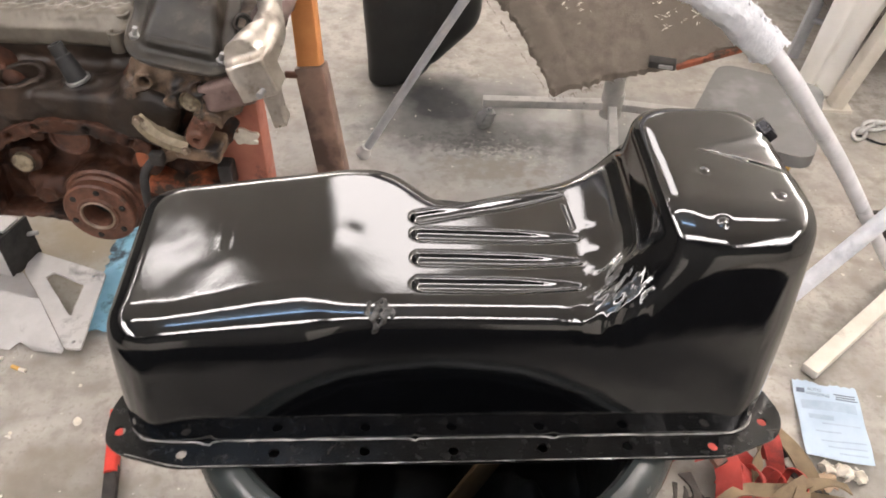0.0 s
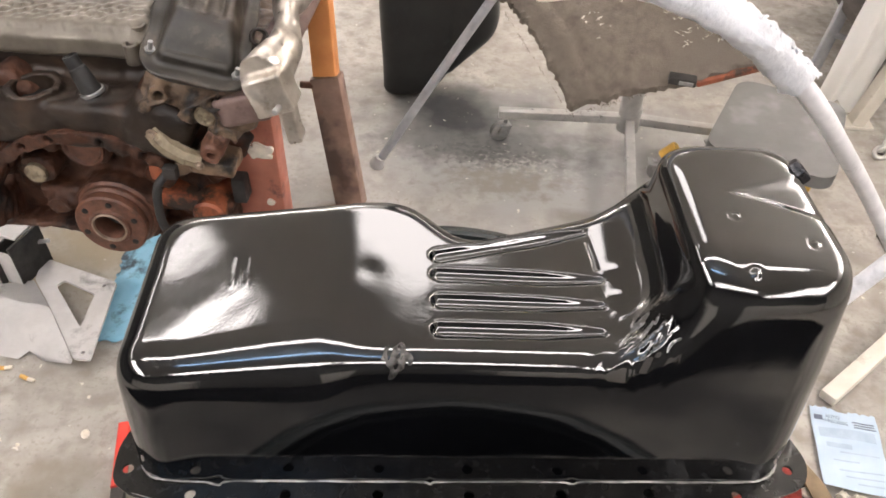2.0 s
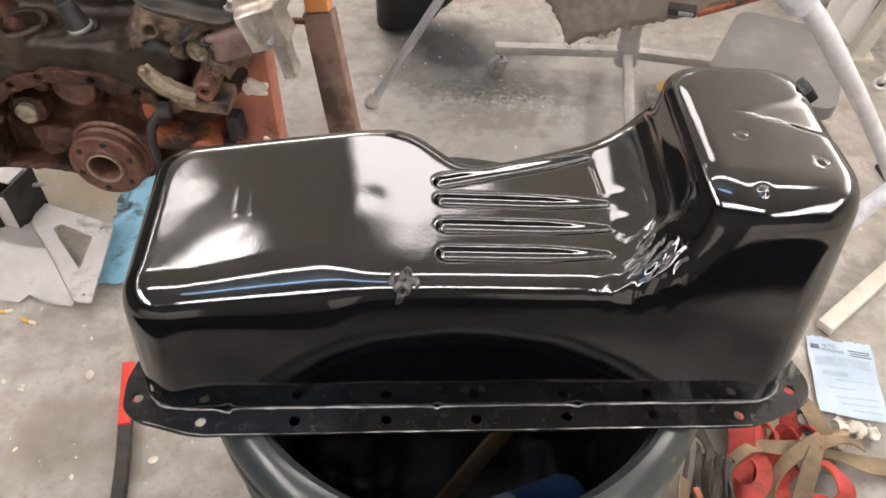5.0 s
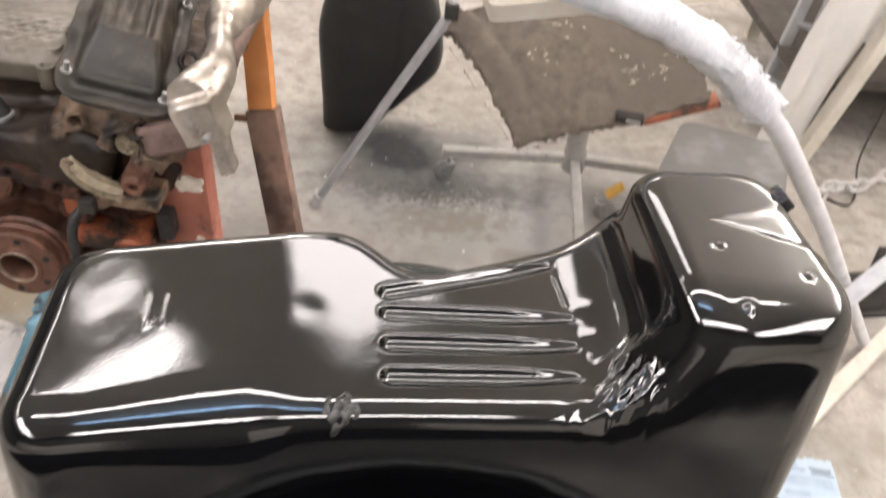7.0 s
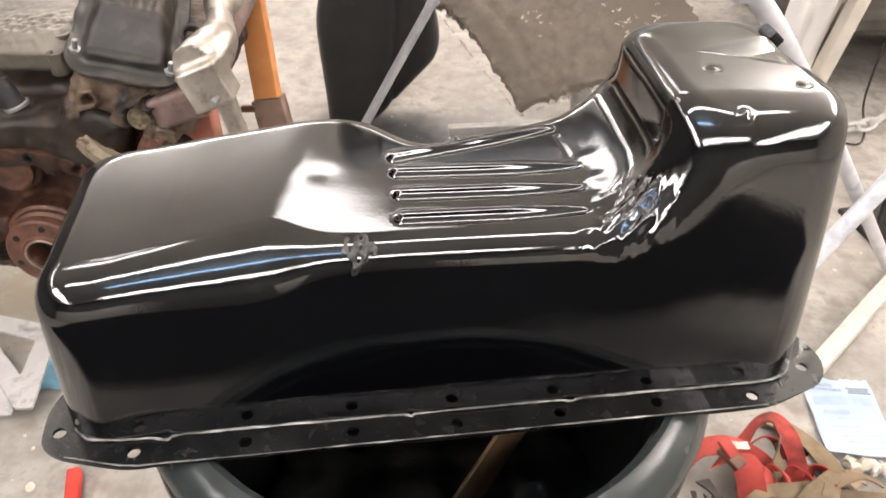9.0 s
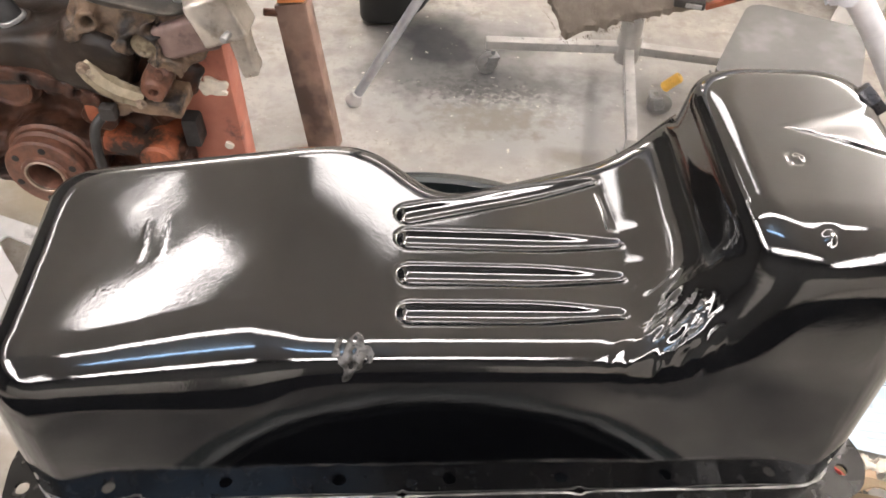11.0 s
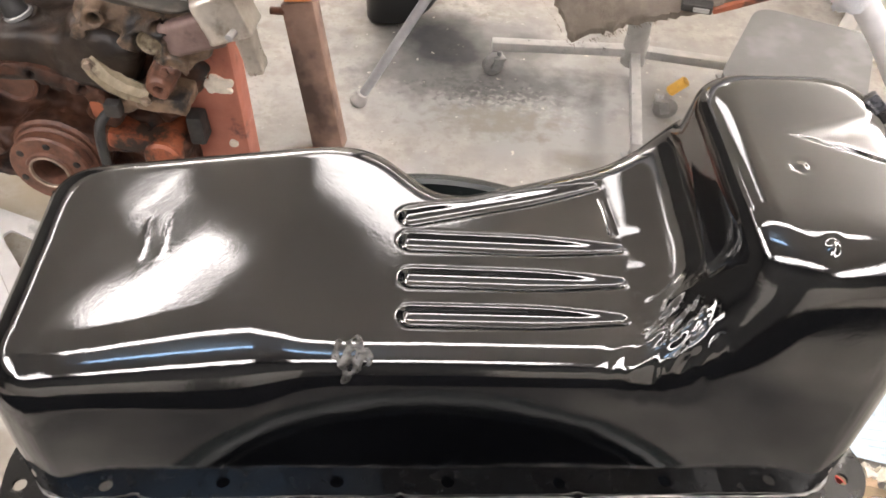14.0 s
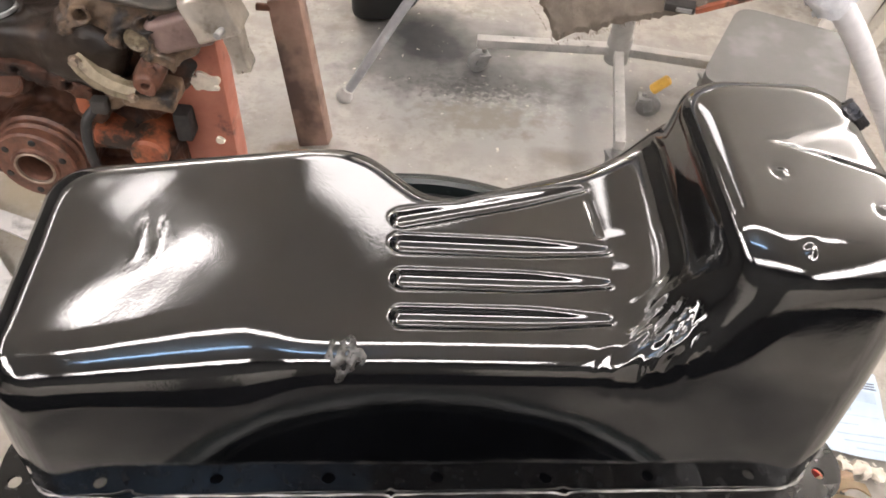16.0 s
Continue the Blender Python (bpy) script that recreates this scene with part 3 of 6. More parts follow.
def pan_field(u, v, w):
    top = pan_top(u, v)
    near_wall = (0.0115 + 0.02 * w + 0.4 * np.maximum(w - 0.03, 0) ** 2) - v
    # the shallow front box, and the ribbed middle that narrows on the far side
    a = smax(-0.0495 + 0.02 * w - u, 0.99 * (v - (0.2105 + 0.03 * u - 0.05 * w)), 0.03)
    a = smax(a, 0.72 * (u - 0.176) + 0.69 * (v - 0.206), 0.016)
    a = smax(a, u - 0.30, 0.02)
    b = smax(0.06 - u, 0.93 * (v - 0.157 + 0.05 * w - 0.345 * (u - 0.2)), 0.02)
    b = smax(b, u - 0.46, 0.01)
    shallow = smax(smin(a, b, 0.022), w - top, 0.022)
    # deep sump; towards the near rail its sloping end wall leans more and runs out like a skirt
    c = smax(v - (0.226 - 0.10 * w), u - (0.508 - 0.05 * w), 0.034)
    lean = 0.07 + 0.75 * np.clip((0.075 - v) / 0.06, 0, 1) ** 1.4
    c = smax(c, (0.375 + 0.04 * (v - 0.11) + lean * (w - 0.185) - u) / np.sqrt(1 + lean**2), 0.034)
    c = smax(c, w - 0.2235, 0.019)
    # sunken wedge beside the drain plug
    wedge = smax(0.2195 - 0.03 * (u - 0.430) - w, 0.88 * (np.abs(v - 0.133 + 0.07 * (u - 0.430)) - 0.42 * (u - 0.430)), 0.010)
    c = smax(c, -wedge, 0.006)
    d = smin(shallow, c, 0.02 + 0.016 * np.exp(-(((v - 0.05) / 0.025) ** 2)))
    # one near wall for all; its upper edge opens towards the crease and is tight along the rail and the sump
    opening = 0.026 + 0.022 * np.clip((u + 0.02) / 0.13, 0, 1) / (1 + np.exp((u - 0.124) / 0.009)) + 0.010 / (1 + np.exp((u + 0.005) / 0.008))
    round_ = opening - 0.004 / (1 + np.exp((0.125 - u) / 0.009)) + 0.016 * np.exp(-(((u - 0.385) / 0.035) ** 2)) + 0.014 / (1 + np.exp((0.395 - u) / 0.010)) + 0.006 / (1 + np.exp((0.485 - u) / 0.006))
    d = smax(d, near_wall, round_)
    # pressed grooves
    for u0, v0, u1, v1 in GROOVES:
        du, dv = u1 - u0, v1 - v0
        n = math.hypot(du, dv)
        t = np.clip(((u - u0) * du + (v - v0) * dv) / n**2, 0, 1)
        across = np.sqrt((u - u0 - t * du) ** 2 + (v - v0 - t * dv) ** 2)
        r = 0.0076 - 0.0048 * np.clip((t - 0.55) / 0.45, 0, 1) ** 1.5
        g = np.sqrt(across**2 + (0.9 * (w - top - 0.0008)) ** 2) - r
        d = smax(d, -g, 0.0035)
    # upright bead at the end of the ribs
    g = np.sqrt((u - 0.3285 + 0.06 * (v - 0.137)) ** 2 + np.maximum(np.abs(v - 0.137) - 0.016, 0) ** 2 + (w - top - 0.0015) ** 2) - 0.0024
    d = smax(d, -g, 0.002)
    # wrinkled metal where the rail runs into the sump
    near = np.exp(-np.maximum(((u - 0.345 - 0.35 * (v - 0.03)) / 0.030) ** 2 + ((v - 0.032) / 0.035) ** 2 + ((w - 0.150) / 0.030) ** 2, 0) ** 1.5)
    along, across = 0.25 * (0.85 * u + 0.45 * v + 0.3 * w), 1.2 * (0.85 * v - 0.45 * u - 0.15 * w)
    d = d + near * (0.0006 * waves(along, across, 0.25 * w, 0.0115, 5) + 0.0005 * np.abs(waves(1.3 * along, across, 0.3 * w, 0.0092, 8)) + 0.0004 * waves(u, v, w, 0.034, 6))
    for c0, c1 in ((0.339, 0.117), (0.338, 0.088), (0.336, 0.062)):
        d = d - 0.0006 * np.exp(-(((u - c0 - 0.002) / 0.007) ** 2 + ((v - c1) / 0.006) ** 2)) * (w > 0.14)
    # shallow dent, stamped marks, spot welds, uneven sheet
    d = d + 0.0003 * np.exp(-(((u - 0.142) / 0.010) ** 2 + ((v - 0.113) / 0.011) ** 2))
    stamp = 0
    for c0 in (0.034, 0.046):
        stamp = stamp + np.exp(-(((u - c0) / 0.0024) ** 2)) / (1 + np.exp((np.abs(v - 0.119) - 0.017) / 0.0012))
    d = d - 0.00016 * stamp * (0.9 + 0.1 * np.sin(v * 760)) * (w > 0.1)
    for c0, c1 in ((0.4185, 0.104), (0.417, 0.046), (0.469, 0.073)):
        q = np.sqrt((u - c0) ** 2 + (v - c1) ** 2)
        d = d - (w > 0.19) * (0.0009 * np.exp(-((q / 0.0026) ** 2)) - 0.0004 * np.exp(-(((q - 0.0048) / 0.0018) ** 2)))
    d = d + 0.00012 * waves(u, v, w, 0.085, 21) + 0.00003 * waves(u, v, w, 0.03, 22)
    return smax(d, -w, 0.0015)


def oil_pan():
    e = thing("oil_pan", turn=PAN, label="gloss black engine oil pan upside down on a trash can", category="oil pan")
    part("body", solid(pan_field, (-0.058, 0.002, -0.006), (0.518, 0.236, 0.236), 0.0019), M_GLOSS, e, "gloss black pressed-steel pan body with ribs and deep sump")
    near = [(-0.004, -0.0135), (0.47, -0.0125), (0.524, 0.008), (0.534, 0.03), (0.529, 0.052), (0.516, 0.075)]
    far = [(0.516, 0.16), (0.53, 0.19), (0.532, 0.215), (0.51, 0.238), (0.47, 0.245), (0.0, 0.245), (-0.055, 0.235), (-0.066, 0.21)]
    left = [(-0.058, 0.17), (-0.056, 0.075), (-0.068, 0.045), (-0.0655, 0.012), (-0.052, 0.001)]
    holes = []
    for hu, hv in [(-0.055, 0.0235), (0.0, 0.0), (0.077, -0.0015), (0.153, -0.001), (0.229, -0.001), (0.307, 0.0), (0.382, 0.0), (0.459, -0.001), (0.513, 0.024), (0.06, 0.234), (0.2, 0.234), (0.34, 0.234)]:
        holes.append([(hu + 0.0047 * math.cos(k * math.pi / 7), hv + 0.0047 * math.sin(k * math.pi / 7)) for k in range(14)])
    bm = plate(rounded(near + far + left, 0.012, 3), holes, 0.0028)
    for k in range(30):
        bmesh.ops.bisect_plane(bm, geom=bm.verts[:] + bm.edges[:] + bm.faces[:], plane_co=(-0.02 + 0.017 * k, 0, 0), plane_no=(1, 0, 0))
    for q in bm.verts:
        u = q.co.x
        lift = 0.0016 / (1 + math.exp((abs(u - 0.105) - 0.085) / 0.004)) + 0.0011 / (1 + math.exp((abs(u - 0.365) - 0.045) / 0.004))
        q.co.z += (lift - 0.0006 + 0.0004 * math.sin(u * 70)) * (q.co.y < 0.05)
    part("flange", bm, M_FLANGE, e, "thin dusty black bolt flange with round holes", smooth=False)
    # scuffed bright seam between flange and body, and the bare near edge of the flange
    rnd = random.Random(4)
    rim = [Vector((-0.046 + 0.0128 * k, -0.0003 - 0.0134 * min(1, k / 3.5) + 0.0012 * k / 40, 0.0012)) for k in range(41)]
    part("bare_edge", sweep(rim, circle(0.0007, 5), lambda i, j: rnd.uniform(0.2, 1.1)), M_SEAM, e, "thin bare metal edge")
    pts = [(-0.0475, 0.08), (-0.0475, 0.055), (-0.0465, 0.034), (-0.036, 0.017), (-0.02, 0.0125), (0.01, 0.0105), (0.022, 0.008), (0.034, 0.0115), (0.11, 0.0115), (0.185, 0.0115), (0.196, 0.0095), (0.21, 0.0115), (0.30, 0.0115), (0.318, 0.0095), (0.33, 0.0115), (0.40, 0.0115), (0.46, 0.0115), (0.485, 0.014), (0.50, 0.024), (0.5075, 0.045), (0.5075, 0.08)]
    path = spline([(a, b - 0.0008, 0.0010) for a, b in pts], 6)
    part("seam", sweep(path, circle(0.0011, 6), lambda i, j: rnd.uniform(0.35, 1.15)), M_SEAM, e, "thin scuffed bright metal seam")
    def crust(u, v, w):
        lump = np.sqrt(((u - 0.165) / 0.0095) ** 2 + ((v - 0.028) / 0.011) ** 2 + ((w - 0.140) / 0.014) ** 2) - 1
        ragged = lump * 0.012 + 0.0028 * waves(u, v, w, 0.011, 3) + 0.0012 * waves(u, v, w, 0.006, 4)
        return np.maximum(pan_field(u, v, w) - 0.0005 - 0.0005 * waves(u, v, w, 0.0065, 7), ragged)

    part("weld_spatter", solid(crust, (0.142, 0.005, 0.112), (0.186, 0.05, 0.162), 0.0011), M_SPATTER, e, "rough grey weld spatter on the rail edge")
    # drain plug on its boss
    at = pose(0.484, 0.168, 0.207, 0, 40, 0) @ Matrix.Scale(1.08, 4)
    plug = part("drain_plug", lathe([(0, 0), (0.0135, 0), (0.0145, 0.001), (0.0145, 0.004), (0.0125, 0.0055), (0.0085, 0.006), (0.0085, 0.0085), (0, 0.0085)], 24, at), M_PLUG, e, "black drain plug with a hexagon head")
    part("plug_head", lathe([(0, 0.008), (0.0095, 0.008), (0.0105, 0.0095), (0.0105, 0.017), (0.0095, 0.0185), (0.006, 0.0185), (0.006, 0.012), (0, 0.012)], 6, at), M_PLUG, plug)
    return e


oil_pan()


# ---- the trash can under it ----
def trash_can():
    # stands a little askew; its axis passes through the middle of the rim
    turn = PAN @ Matrix.Translation((0.221, 0.121, 0))
    e = thing("trash_can", turn=turn, label="round dark green-grey plastic trash can with a ribbed rolled rim", category="trash can")
    h = -0.604
    r = 0.230
    rim = [(r - 0.019, -0.0055), (r - 0.014, -0.0032), (r - 0.006, -0.0052), (r + 0.003, -0.012), (r + 0.009, -0.019), (r + 0.011, -0.026), (r + 0.009, -0.031), (r + 0.003, -0.036), (r - 0.019, -0.036)]
    part("rim", lathe(rim, 96, closed=True), M_BARREL, e, "broad sloping rolled rim")
    prof = [(r + 0.002, -0.036), (r + 0.003, -0.048), (r + 0.008, -0.054), (r + 0.008, -0.066), (r + 0.001, -0.073), (r - 0.003, -0.13), (r - 0.001, -0.137), (r - 0.001, -0.15), (r - 0.005, -0.157), (r - 0.04, h + 0.02), (r - 0.05, h + 0.004), (0, h + 0.004), (0, h + 0.012), (r - 0.056, h + 0.014), (r - 0.018, -0.157), (r - 0.016, -0.06), (r - 0.016, -0.036)]
    part("body", lathe(prof, 96, closed=True), M_BARREL, e)
    # black lining added so the can's inside looks dark, also when mirrored
    liner = [(r - 0.0205, -0.016), (r - 0.022, -0.06), (r - 0.025, -0.16), (r - 0.045, -0.40), (r - 0.049, -0.40), (r - 0.029, -0.16), (r - 0.026, -0.06), (r - 0.0235, -0.016)]
    part("liner", lathe(liner, 72, closed=True), M_TRASH, e, "black lining added to darken the inside")
    return e


trash_can()


def rubbish():
    def lumps(x, y, z):
        d = np.sqrt((x / 0.19) ** 2 + (y / 0.19) ** 2 + (z / 0.07) ** 2) - 1
        return d * 0.07 + 0.012 * waves(x, y, z, 0.12, 31) + 0.005 * waves(x, y, z, 0.045, 32)

    ob = part("rubbish_bag", solid(lumps, (-0.2, -0.2, -0.1), (0.2, 0.2, 0.1), 0.008), M_TRASH, None)
    ob.location = (0.07, 0.57, 0.27)
    tagged(ob, "crumpled black plastic rubbish inside the trash can", "rubbish bag")
    m, n = aim(Vector((0.04, 0.465, 0.385)), Vector((0.140, 0.565, 0.475)))
    bm = box((0, 0, n / 2), (0.004, 0.05, n), 0.001)
    bmesh.ops.transform(bm, matrix=m, verts=bm.verts[:])
    tagged(part("cardboard_strip", bm, M_CARD, None), "brown cardboard strip standing in the trash can", "cardboard")
    m, n = aim(Vector((0.088, 0.455, 0.368)), Vector((0.206, 0.523, 0.345)))
    e = thing("spray_can", label="blue spray can with a pale paper band in the trash can", category="spray can", turn=m @ Matrix.Scale(0.9, 4))
    part("can", lathe([(0, 0.004), (0.030, 0.004), (0.033, 0.008), (0.033, 0.13), (0.026, 0.145), (0.012, 0.15), (0, 0.152)], 28), M_CANBLUE, e)
    part("band", pipe((0, 0, 0.022), (0, 0, 0.055), 0.0342, 0.0325, 28), M_CANWHITE, e, "pale blue paper band")
    part("base_cap", lathe([(0, 0), (0.030, 0), (0.0335, 0.003), (0.0335, 0.020), (0.031, 0.0205), (0, 0.0205)], 28), M_CARD, e, "tan can base")
    ob = part("crumpled_paper", solid(lambda x, y, z: np.sqrt(x**2 + y**2 + (z * 1.3) ** 2) - 0.024 + 0.005 * np.abs(waves(x, y, z, 0.03, 41)), (-0.035,) * 3, (0.035,) * 3, 0.004), M_CARD, None)
    ob.location = (0.184, 0.472, 0.376)
    tagged(ob, "crumpled brown paper in the trash can", "paper")


rubbish()


# ---- the engine on its stand ----
# its own axes: crankshaft centre of the near end at the origin
ENG = (-0.565, 1.09, 0.29)


def block_field(x, y, z):
    d = d_box(x, y, z, (-0.01, 0.27, 0.10), (0.15, 0.24, 0.115), 0.02)
    d = smin(d, d_box(x, y, z, (0.135, 0.28, 0.17), (0.10, 0.24, 0.085), 0.02, 35), 0.03)
    d = smin(d, d_box(x, y, z, (-0.155, 0.28, 0.17), (0.10, 0.24, 0.085), 0.02, -35), 0.03)
    d = smin(d, d_box(x, y, z, (0.06, 0.12, 0.0), (0.15, 0.10, 0.045), 0.012), 0.02)
    d = smin(d, d_box(x, y, z, (-0.13, 0.10, 0.0), (0.09, 0.09, 0.042), 0.012), 0.02)
    # bell flange arch
    q = np.sqrt(x**2 + z**2)
    ring = np.maximum(np.abs(q - 0.203) - 0.013, np.abs(y - 0.008) - 0.022)
    ring = np.maximum(ring, -z - 0.02)
    ring = np.maximum(ring, x - 0.13)
    d = smin(d, ring, 0.012)
    recess = np.maximum(q - 0.185, np.abs(y - 0.01) - 0.045)
    d = smax(d, -np.maximum(recess, -z - 0.025), 0.012)
    # bosses in the recess
    for bx, bz, r, out in ((-0.02, 0.154, 0.043, 0.03), (-0.105, 0.105, 0.03, 0.012), (0.045, 0.165, 0.018, 0.012), (-0.07, 0.165, 0.016, 0.014), (0.10, 0.105, 0.026, 0.02), (-0.085, 0.03, 0.02, 0.0)):
        d = smin(d, d_cyl(x, y, z, (bx, out, bz), (bx, 0.1, bz), r), 0.01)
    d = smin(d, d_box(x, y, z, (0.02, 0.045, 0.045), (0.14, 0.03, 0.018), 0.01), 0.014)
    d = smin(d, d_cyl(x, y, z, (0.012, 0.012, 0.014), (0.012, 0.1, 0.014), 0.074), 0.012)
    for k in (-0.18, -0.10, -0.05, 0.035, 0.10):
        d = smax(d, -d_cyl(x, y, z, (k, -0.05, math.sqrt(0.203**2 - k * k)), (k, 0.012, math.sqrt(0.203**2 - k * k)), 0.0055), 0.003)
    return d + 0.0016 * waves(x, y, z, 0.05, 51) + 0.0009 * waves(x, y, z, 0.018, 52)


def head_field(x, y, z):
    d = d_box(x, y, z, (0.205, 0.28, 0.262), (0.085, 0.27, 0.038), 0.012, 20)
    d = smin(d, d_box(x, y, z, (0.185, 0.05, 0.245), (0.07, 0.04, 0.030), 0.014, 20), 0.02)
    for bx, bz, r in ((0.145, 0.27, 0.017), (0.205, 0.236, 0.027), (0.225, 0.262, 0.014), (0.165, 0.225, 0.014), (0.238, 0.205, 0.016), (0.12, 0.25, 0.012)):
        d = smin(d, d_cyl(x, y, z, (bx, -0.012, bz), (bx, 0.06, bz), r), 0.012)
    d = smin(d, d_cyl(x, y, z, (0.165, 0.0, 0.222), (0.225, 0.0, 0.262), 0.010), 0.012)
    d = smin(d, d_box(x, y, z, (0.03, 0.30, 0.275), (0.11, 0.2, 0.02), 0.01), 0.03)
    # open gap under the port boss
    d = smax(d, -d_box(x, y, z, (0.192, -0.01, 0.203), (0.050, 0.055, 0.017), 0.008, 32), 0.006)
    # round port and bolt holes
    d = smax(d, -d_cyl(x, y, z, (0.208, -0.05, 0.233), (0.206, 0.004, 0.236), 0.018), 0.004)
    for bx, bz, r in ((0.145, 0.27, 0.007), (0.225, 0.262, 0.006), (0.165, 0.225, 0.006), (0.241, 0.196, 0.007)):
        d = smax(d, -d_cyl(x, y, z, (bx, -0.05, bz), (bx, 0.01, bz), r), 0.003)
    return d + 0.0016 * waves(x, y, z, 0.04, 61) + 0.0010 * waves(x, y, z, 0.016, 62)


def rail_field(x, y, z):
    """The black rear rail of the block with its distributor bore."""
    d = d_box(x, y, z, (-0.04, 0.055, 0.196), (0.19, 0.06, 0.040), 0.012)
    d = smin(d, d_box(x, y, z, (-0.04, 0.12, 0.235), (0.18, 0.03, 0.045), 0.012), 0.02)
    d = smin(d, d_cyl(x, y, z, (-0.075, 0.035, 0.19), (-0.075, 0.035, 0.246), 0.043), 0.012)
    d = smin(d, d_cyl(x, y, z, (0.02, 0.035, 0.19), (0.02, 0.035, 0.244), 0.024), 0.012)
    d = smin(d, d_box(x, y, z, (0.13, 0.05, 0.205), (0.05, 0.06, 0.05), 0.02, 25), 0.02)
    d = smax(d, -d_cyl(x, y, z, (-0.075, 0.035, 0.17), (-0.075, 0.035, 0.30), 0.031), 0.004)
    return d + 0.0014 * waves(x, y, z, 0.05, 71) + 0.0006 * waves(x, y, z, 0.02, 72)


def manifold_field(x, y, z):
    """Dented foil-like heat shield running along the exhaust side."""
    bend = 0.30 + 0.06 * np.clip(y, 0, 1) + 0.015 * np.sin(y * 22)
    d = np.sqrt((x - bend) ** 2 + ((z - 0.305 - 0.12 * y) * 0.8) ** 2) - 0.025 - 0.006 * np.sin(y * 26 + 1)
    d = np.maximum(d, np.abs(y - 0.25) - 0.25)
    d = smin(d, d_box(x, y, z, (0.314, 0.004, 0.286), (0.030, 0.024, 0.030), 0.004, -20), 0.010)
    d = smin(d, d_box(x, y, z, (0.333, 0.012, 0.246), (0.011, 0.014, 0.052), 0.003, -10), 0.008)
    # crumpled foil: flat facets between creases
    return d + 0.0024 * np.abs(waves(x, y, z, 0.075, 81)) - 0.0016 + 0.0004 * np.abs(waves(x, y, z, 0.03, 82))


def valve_cover_field(x, y, z):
    """x across, y along, z up from the cover's own flange."""
    w = 0.050 - 0.11 * z
    d = d_box(x, y, z, (0, 0.22, 0.012), (0.052, 0.212, 0.052), 0.016)
    d = smax(d, 0.86 * (z - 0.022 - 0.9 * np.clip(y - 0.02, 0, 0.045)), 0.010)
    d = smax(d, 0.94 * (np.abs(x) - 0.052 + 0.30 * z), 0.012)
    ribs = (np.exp(-((x / 0.0055) ** 2)) + np.exp(-(((x - 0.0205) / 0.0055) ** 2)) + np.exp(-(((x + 0.0205) / 0.0055) ** 2))) / (1 + np.exp((np.abs(y - 0.118) - 0.052) / 0.004))
    d = d + 0.0062 * ribs * (z > 0.03)
    rim = smax(smax(np.abs(x) - 0.066, np.abs(y - 0.22) - 0.236, 0.035), np.abs(z - 0.003) - 0.0038, 0.003)
    d = smin(d, rim, 0.009)
    return d + 0.0009 * waves(x, y, z, 0.05, 91)


def valley_field(x, y, z):
    """Rough plate between the banks, rising away, with a crusted near edge."""
    d = d_box(x, y, z - 0.10 * np.clip(y - 0.2, 0, 1), (-0.10, 0.285, 0.302), (0.185, 0.19, 0.020), 0.012)
    d = smin(d, d_box(x, y, z, (-0.02, 0.112, 0.288), (0.13, 0.030, 0.020), 0.012), 0.012)
    for bx, by in ((0.04, 0.12), (0.06, 0.15), (0.085, 0.125), (0.0, 0.135)):
        d = smin(d, np.sqrt((x - bx) ** 2 + (y - by) ** 2 + (z - 0.303) ** 2) - 0.017, 0.012)
    crust = np.exp(-(((y - 0.14) / 0.04) ** 2))
    return d + 0.0010 * waves(x, y, z, 0.09, 95) + (0.0001 + 0.0016 * crust) * waves(x, y, z, 0.016, 96)


def bolt(at, to, r, h, name, parent, material):
    """A hexagon bolt head with its washer."""
    m, _ = aim(at, to)
    ob = part(name, lathe([(0, 0), (r * 1.5, 0), (r * 1.5, h * 0.25), (r * 1.0, h * 0.25)], 16, m), material, parent)
    part("bolt_head", lathe([(0, h * 0.2), (r, h * 0.2), (r, h * 0.9), (r * 0.85, h), (0, h)], 6, m), material, ob)
    return ob


